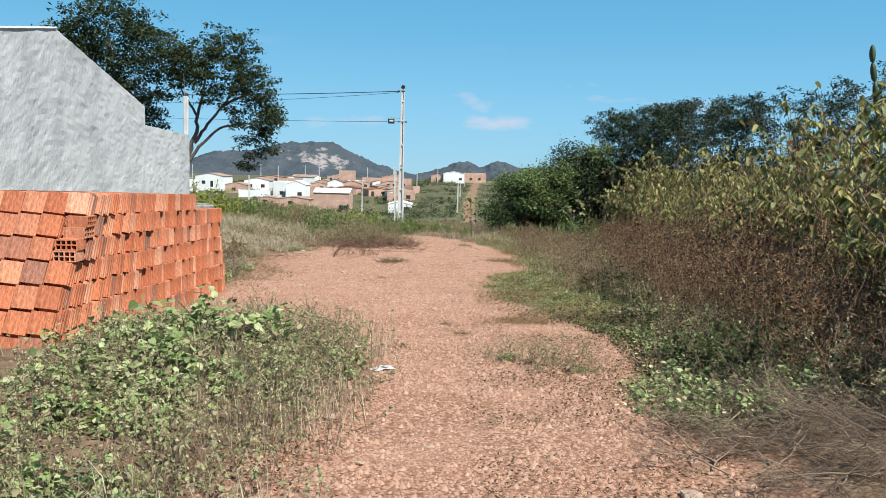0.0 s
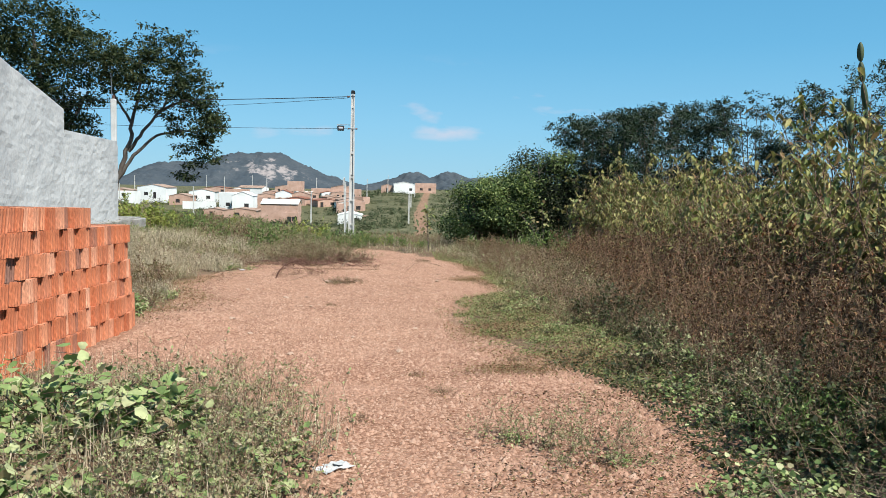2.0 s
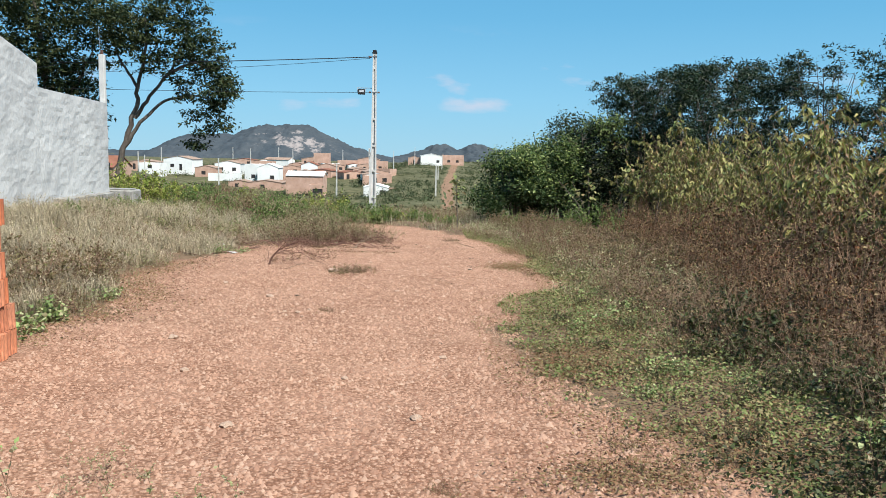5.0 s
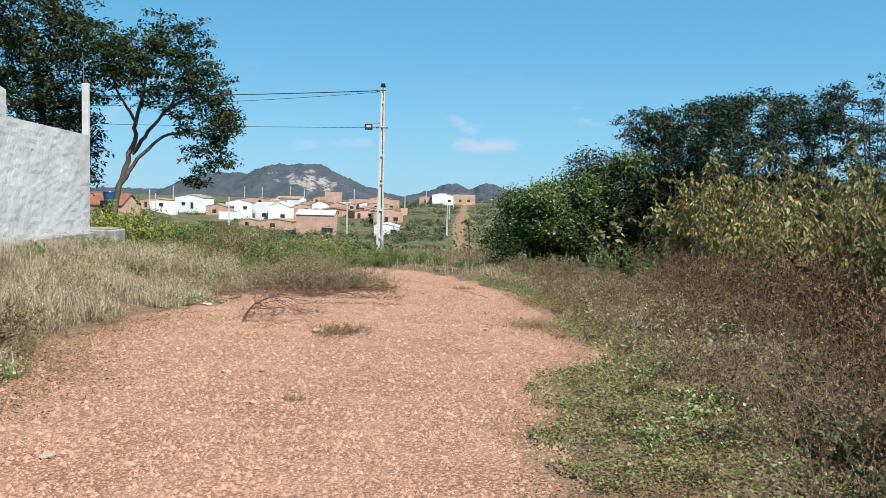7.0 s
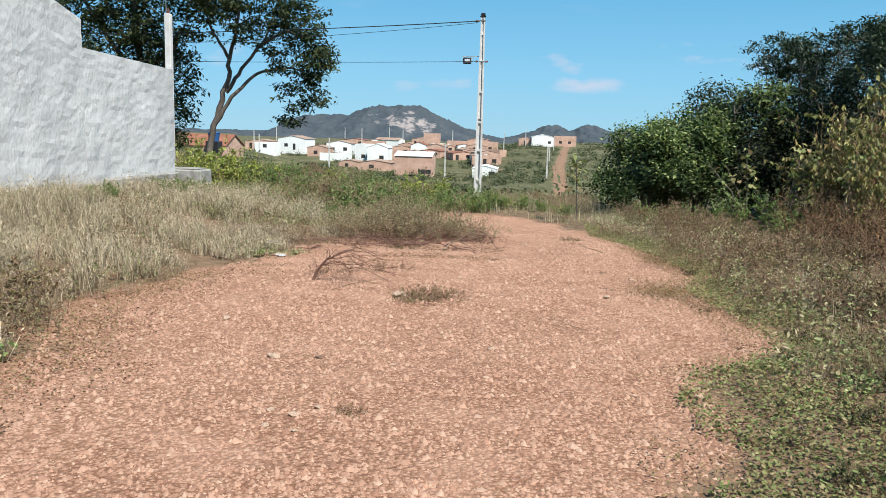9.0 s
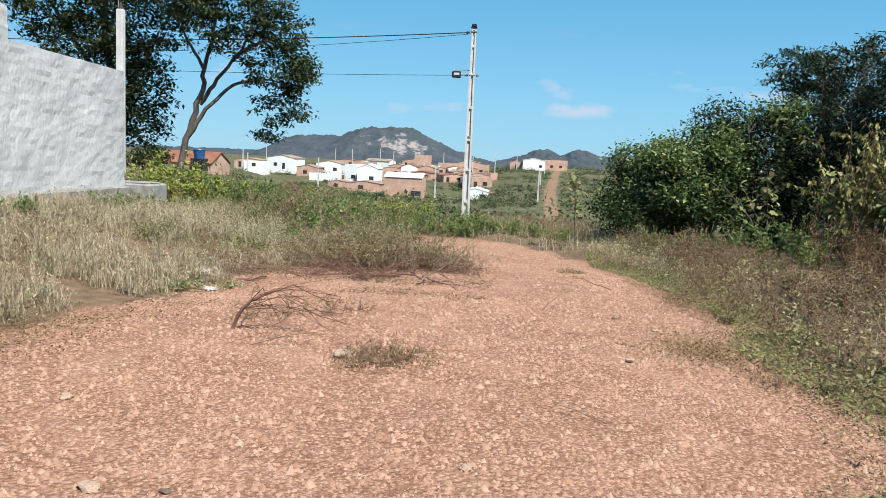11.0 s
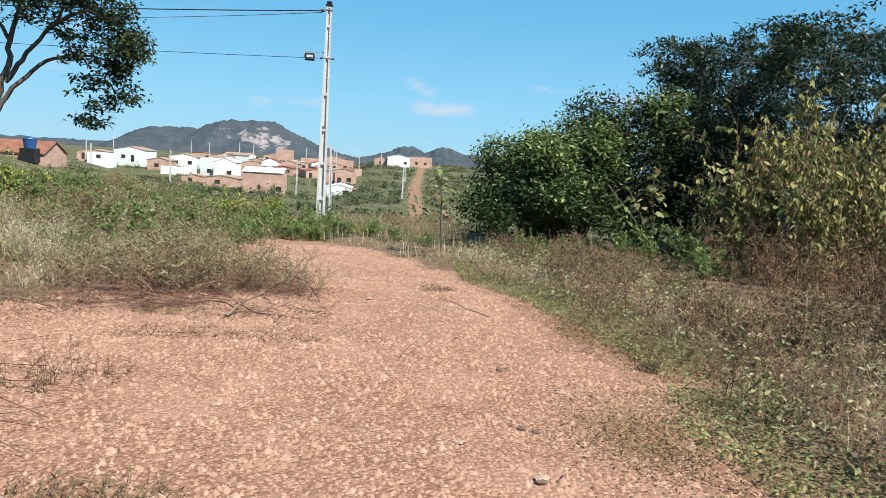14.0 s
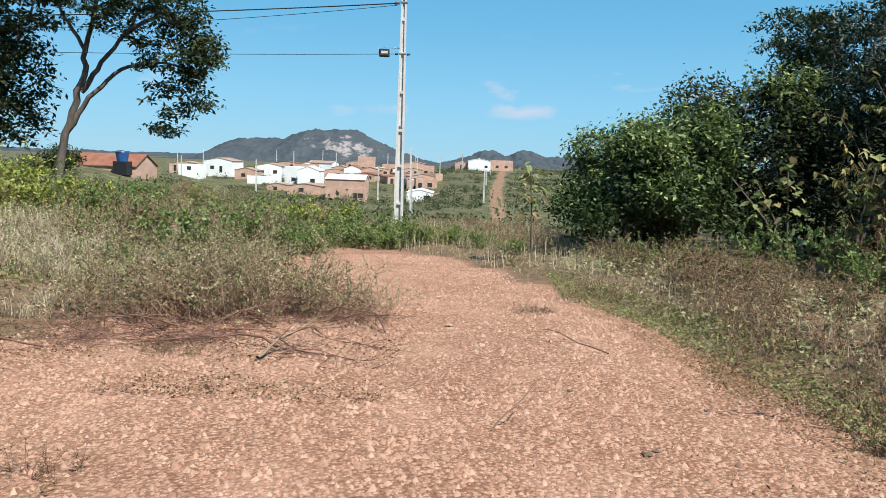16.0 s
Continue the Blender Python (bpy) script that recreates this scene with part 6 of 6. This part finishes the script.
db = [dead_branch("dead_branch", "cut dead thorny branch lying on the gravel", 500 + i, 1.4, 30, M["twig_red"], 0.013, 0.4) for i in range(3)]
p = []
for i in range(34):
    p.append((PR.uniform(-3.4, -1.1), PR.uniform(24.7, 26.4), PR.uniform(0.5, 0.85)))
p += [(-4.0, 24.2, 0.8), (-3.6, 23.6, 0.8), (-3.9, 22.2, 0.8), (-3.2, 24.0, 0.7), (-4.4, 21.4, 0.7), (-1.4, 24.3, 0.9), (-0.6, 25.3, 0.7)]
mixed(db, p, "heap of cut thorn branches", R, sink=0.0)


def thorn_sapling(seed):
    """A torn-out dead thorn sapling: a short crooked trunk and low arching twigs, most on one side."""
    rng = np.random.default_rng(seed)
    root = tagged(new("dead_sapling"), "small dead thorn sapling leaning on the gravel", "sapling")
    trunk = np.array([[0, 0, -0.02], [0.05, 0.02, 0.12], [0.11, -0.02, 0.2], [0.17, 0.02, 0.27], [0.28, 0, 0.32]])
    piece("trunk", *tube(trunk, 0.022, 0.010, 6), M["twig_red"], root)
    bits = []
    for k in range(15):
        th, L = rng.normal(0.35, 1.0), rng.uniform(0.35, 1.0)
        d = np.array([math.cos(th), math.sin(th), 0])
        p0 = trunk[rng.integers(2, 5)]
        arc = np.array([p0, p0 + d * L * 0.35 + [0, 0, rng.uniform(0, 0.12)], p0 + d * L * 0.7 + [0, 0, rng.uniform(-0.1, 0.06)], p0 + d * L + [0, 0, rng.uniform(-0.28, 0)]]) + rng.normal(0, 0.055, (4, 3)) * [[0], [1], [1], [1]]
        arc[:, 2] = np.maximum(arc[:, 2], 0.015)
        bits.append(tube(arc, 0.0055, 0.0025, 3))
        for _ in range(3):
            q = arc[rng.integers(1, 3)]
            e = q + (d + rng.normal(0, 0.7, 3) * [1, 1, 0.35]) * L * 0.3
            e[2] = max(e[2], 0.012)
            bits.append(tube(np.array([q, (q + e) / 2 + rng.normal(0, 0.02, 3), e]), 0.003, 0.0015, 3))
    piece("twig_spray", *joined(bits), M["twig_red"], root)
    return root


sap = thorn_sapling(523)
sap.location = (-2.7, 19.85, land_at(-2.7, 19.85))
for i, (x, y, a, s) in enumerate(((1.4, 24.6, 160, 0.8), (0.3, 22.4, 20, 0.5), (-2.3, 19.2, 10, 0.6), (1.75, 5.2, -40, 0.5), (0.55, 17.8, 170, 0.4))):
    c = dead_branch("fallen_twig", "thin dead twig lying on the gravel", 530 + i, 1.1, 5, M["twig"], 0.010, 0.1, "twig")
    c.matrix_world = pose(x, y, land_at(x, y) - 0.012, 0, 0, a) @ Matrix.Diagonal((s, s, s, 1))
c = dead_branch("forked_branch", "pale forked dead branch propped on the brushwood", 537, 0.7, 12, M["twig_pale"], 0.015, 0.5, "branch")
c.matrix_world = pose(-1.44, 23.84, land_at(-1.44, 23.84), 0, 0, 62)
pile = [dead_branch("dry_brushwood", "tangle of dry grey-brown brushwood on the verge", 540 + i, 1.2, 34, M["twig_pale"], 0.013, 0.25, "brushwood") for i in range(2)]
p = [(1.75 + PR.uniform(-0.2, 1.4), 4.5 + PR.uniform(-0.5, 0.8), PR.uniform(0.35, 0.6)) for _ in range(72)]
mixed(pile, p, "brushwood on the verge", R, sink=0.0)

# grass tufts on the road
tufts = [shrub("grass_tuft", "dry matted grass tuft on the gravel road", "grass tuft", 560 + i, M["twig"], M["leaf_weed"], 0.2, 70, 2, 420, 0.04, 0.25, 1.2, r=0.003, base_r=0.16, twig_len=0.5) for i in range(2)]
mixed(tufts, [(-1.15, 19.1, 1.1), (-0.95, 19.1, 1.0), (-1.3, 18.95, 0.8), (0.9, 26.8, 0.8), (1.1, 26.9, 0.5), (-2.3, 24.1, 0.6), (-2.0, 24.1, 0.5), (-1.1, 14.9, 0.35), (0.1, 9.6, 0.3), (0.3, 8.9, 0.4), (-0.4, 7.9, 0.4), (2.0, 19.2, 0.6), (1.7, 9.9, 0.5), (1.2, 10.2, 0.5)], "grass tufts on the road", R, sink=0.0)

# ---- stones, rubbish ----


def stone_mesh(seed, mat, name="stone"):
    bm = bmesh.new()
    bmesh.ops.create_icosphere(bm, subdivisions=2, radius=1)
    for v in bm.verts:
        d = noise.noise(v.co * 1.1 + Vector((seed * 7.3, 0, 0))) * 0.5 + noise.noise(v.co * 2.6 + Vector((0, seed * 3.1, 0))) * 0.2
        v.co *= 1 + d
        v.co.z *= 0.42
        v.co.x *= 1.2
    me = bpy.data.meshes.new(name)
    bm.to_mesh(me)
    bm.free()
    me.materials.append(mat)
    return me


sm = [stone_mesh(i, M["pale_stone"]) for i in range(4)]
for i, (x, y, s) in enumerate(((-0.75, 5.3, 0.055), (-0.04, 10.7, 0.05), (-1.22, 10.55, 0.05), (-2.36, 13.2, 0.06), (-1.41, 14.8, 0.035), (-1.53, 14.62, 0.03), (-1.3, 14.95, 0.03), (-1.33, 14.55, 0.025), (-1.45, 19.12, 0.10), (-1.58, 14.88, 0.03), (0.95, 19.6, 0.05), (-0.45, 4.3, 0.04), (-0.05, 4.7, 0.035), (-1.9, 12.0, 0.045), (-0.6, 11.8, 0.035), (1.35, 3.95, 0.08), (0.6, 20.2, 0.04), (0.3, 24.9, 0.05), (0.0, 26.0, 0.06), (-2.9, 17.5, 0.05), (0.2, 12.6, 0.04), (-1.0, 9.0, 0.04), (1.2, 15.8, 0.04), (-2.0, 16.2, 0.06), (-0.3, 16.8, 0.04), (1.5, 21.5, 0.045), (-0.9, 20.8, 0.04))):
    ob = tagged(new("stone", sm[i % 4]), "pale weathered stone lying on the red gravel", "stone", "stones on the road")
    ob.matrix_world = pose(x, y, land_at(x, y) + s * 0.25, PR.uniform(-10, 10), PR.uniform(-10, 10), PR.uniform(0, 360)) @ Matrix.Diagonal((s * 0.8, s * 0.8, s * 0.8, 1))

cm = [stone_mesh(11 + i, M["clod"], "clod") for i in range(2)]
for i, (x, y, s) in enumerate(((1.04, 20.61, 0.03), (1.12, 20.55, 0.022), (0.97, 20.66, 0.02), (1.14, 22.14, 0.026), (1.2, 22.2, 0.018), (0.94, 19.56, 0.026), (1.9, 13.6, 0.02), (0.2, 13.2, 0.018), (-1.63, 16.2, 0.025), (0.9, 23.4, 0.02))):
    ob = tagged(new("clod", cm[i % 2]), "small dark clod lying on the red gravel", "clod", "clods on the road")
    ob.matrix_world = pose(x, y, land_at(x, y) + s * 0.3, 0, 0, PR.uniform(0, 360)) @ Matrix.Diagonal((s, s, s, 1))

# gravel: squat angular chips, half bedded in the earth
g2 = np.random.default_rng(31)
oct_v = np.array([[1, 0, -0.35], [0, 1, -0.35], [-1, 0, -0.35], [0, -1, -0.35], [0.15, 0.1, 1]], float)
oct_f = np.array([[0, 1, 4], [1, 2, 4], [2, 3, 4], [3, 0, 4]])


def gravel(name, n, y0, y1, s0, s1, seed, label):
    p = strew(n, -4.4, 2.8, y0, y1, lambda x, y: (a_off_r(x, y) < 0.3) & (a_off_l(x, y) < 0.3) & not_stack(x, y) & (0.55 * value_noise(x, y, 1.1, 51) + 0.45 * value_noise(x, y, 0.35, 52) > g2.uniform(0.0, 0.55, len(x))), seed)
    s = np.clip(np.exp(g2.normal(math.log(s0), 0.5, n)), 0.003, s1)
    th = g2.uniform(0, 2 * np.pi, n)
    v = oct_v[None] * (1 + g2.uniform(-0.3, 0.3, (n, 5, 1))) * np.stack([s * g2.uniform(0.8, 1.5, n), s, s * g2.uniform(0.5, 1.05, n)], 1)[:, None]
    c, q = np.cos(th)[:, None], np.sin(th)[:, None]
    v = np.stack([v[..., 0] * c - v[..., 1] * q, v[..., 0] * q + v[..., 1] * c, v[..., 2] + (g2.normal(0, 0.12, (n, 5)) * s[:, None])], -1)
    v = v + p[:, None] + np.array([0, 0, 1]) * (s * 0.08)[:, None, None]
    f = (np.arange(n)[:, None, None] * 5 + oct_f).reshape(-1, 3)
    return tagged(piece(name, v.reshape(-1, 3), f, M["stone"]), label, "gravel", kind="stuff")


gravel("gravel", 66000, 2.0, 14, 0.0088, 0.026, 41, "loose red-brown gravel on the dirt track")
gravel("gravel", 74000, 14, 34, 0.0105, 0.030, 42, "loose red-brown gravel on the dirt track")


def rag(name, label, x, y, size, seed, mat):
    """A crumpled bit of plastic on the ground."""
    rng = np.random.default_rng(seed)
    n = 9
    X, Y = np.meshgrid(np.linspace(-1, 1, n), np.linspace(-0.6, 0.6, n))
    Z = np.abs(rng.normal(0, 0.14, X.shape)) * (1.3 - np.hypot(X, Y))
    X, Y = X + rng.normal(0, 0.08, X.shape), Y + rng.normal(0, 0.08, X.shape)
    i, j = np.meshgrid(np.arange(n - 1), np.arange(n - 1), indexing="ij")
    f = np.stack([i * n + j, i * n + j + 1, (i + 1) * n + j + 1, (i + 1) * n + j], -1).reshape(-1, 4)
    ob = tagged(piece(name, np.stack([X, Y, Z], -1).reshape(-1, 3) * size, f, mat), label, "litter")
    ob.matrix_world = pose(x, y, land_at(x, y) + 0.012, 0, 0, seed * 40)


rag("plastic_bag", "crumpled white plastic scrap on the gravel", -0.5, 6.85, 0.11, 1, M["plastic_bag"])
rag("plastic_bag", "white plastic litter among the weeds", -3.95, 22.4, 0.13, 3, M["plastic_bag"])
rag("plastic_bag", "white plastic litter among the weeds", -4.5, 23.6, 0.16, 4, M["plastic_bag"])

rag("plastic_bag", "white plastic litter among the weeds", 4.6, 23.2, 0.2, 5, M["plastic_bag"])

# ---- cactus in the hedge ----
cactus = tagged(new("cactus"), "tall jointed column cactus standing over the hedge", "cactus")


def column(pts, r):
    pts = np.array(pts, float)
    bits = []
    for a, b_ in zip(pts[:-1], pts[1:]):
        t = np.linspace(0, 1, 7)[:, None]
        seg = a + (b_ - a) * t
        v, f = tube(seg, r, r, 10)
        v = v.reshape(7, 10, 3)
        prof = np.array([0.55, 0.95, 1.05, 1.08, 1.0, 0.8, 0.25])[:, None, None]
        star = np.where(np.arange(10) % 2 == 0, 1.15, 0.8)[None, :, None]
        v = seg[:, None] + (v - seg[:, None]) * prof * star
        bits.append((v.reshape(-1, 3), f))
    for v, f in bits:
        piece("joint", v, f, M["cactus"], cactus, smooth=False)


column([(0, 0, -0.3), (0, 0, 0.9), (0.05, 0, 1.9), (0.0, 0, 2.8), (-0.05, 0, 3.5), (-0.18, 0, 4.2), (-0.32, 0, 4.85), (-0.42, 0, 5.35), (-0.46, 0, 5.8)], 0.07)
column([(0.05, 0, 2.4), (-0.45, 0, 2.9), (-0.55, 0, 3.5), (-0.6, 0, 4.1), (-0.62, 0, 4.5)], 0.07)
column([(0.05, 0, 2.6), (0.5, 0.1, 3.1), (0.6, 0.1, 4.0), (0.62, 0.1, 4.5)], 0.08)
cactus.location = (12.3, 21.6, land_at(12.3, 21.6))
cactus.scale = (1, 1, 1.05)

# young broad-leaved plants at the hedge's foot
for i, (x, y, h) in enumerate(((1.45, 32.6, 1.75), (6.6, 31.0, 2.2), (7.4, 29.6, 2.0), (5.9, 31.8, 1.9))):
    rr = np.random.default_rng(600 + i)
    root = tagged(new("broad_leaved_sapling"), "young sapling with large drooping green leaves", "sapling")
    bits = []
    tips = []
    for k in range(1 if i == 0 else 3):
        lean = rr.normal(0, 0.12 if i == 0 else 0.35, 2)
        tp = np.array([[0, 0, 0], [lean[0] * h * 0.4, lean[1] * h * 0.4, h * 0.5], [lean[0] * h, lean[1] * h, h * rr.uniform(0.85, 1.0)]])
        bits.append(tube(tp, 0.022, 0.010, 6))
        tips.append(tp[1:])
    piece("stem", *joined(bits), M["bark"], root)
    n = 46 if i == 0 else 70
    base, way = leaf_spots(rr, tips, n)
    base += rr.normal(0, 0.12, base.shape)
    piece("foliage", *broad_leaves(rr, base, unit(way * [1, 1, 0.4] - [0, 0, 0.5]), rr.uniform(0.10, 0.20, n), 0.75), M["leaf_green"], root)
    root.location = (x, y, land_at(x, y))

# ---- scrub on the far slopes ----
fr = np.random.default_rng(55)
pp = np.stack([fr.uniform(-90, 70, 16000), fr.uniform(52, 420, 16000)], 1)
rx_ = np.interp(pp[:, 1], [47, 120, 200, 300, 420], [-1.0, 5.2, 8.2, 14.3, 22.0])
ok = (np.abs(pp[:, 0] - rx_) > 2.2) & (value_noise(pp[:, 0], pp[:, 1], 16, 61) > 0.48)
pp = pp[ok][:3400]
n_c = 64
c = np.repeat(np.column_stack([pp, land(pp[:, 0], pp[:, 1])]), n_c, 0)
size = np.repeat(fr.uniform(0.5, 1.9, len(pp)), n_c)
d = unit(fr.normal(size=(len(c), 3)))
d[:, 2] = np.abs(d[:, 2]) * 0.8
c = c + d * size[:, None] * fr.uniform(0.2, 1.15, (len(c), 1)) * np.repeat(fr.uniform(0.5, 1.6, (len(pp), 3)), n_c, 0)
stuff("far_scrub", "scattered scrub on the slopes below the village", "scrub", [leaves(fr, c, fr.normal(0, 1, (len(c), 3)), size * fr.uniform(0.10, 0.28, len(c)), 0.7)], M["leaf_far"])
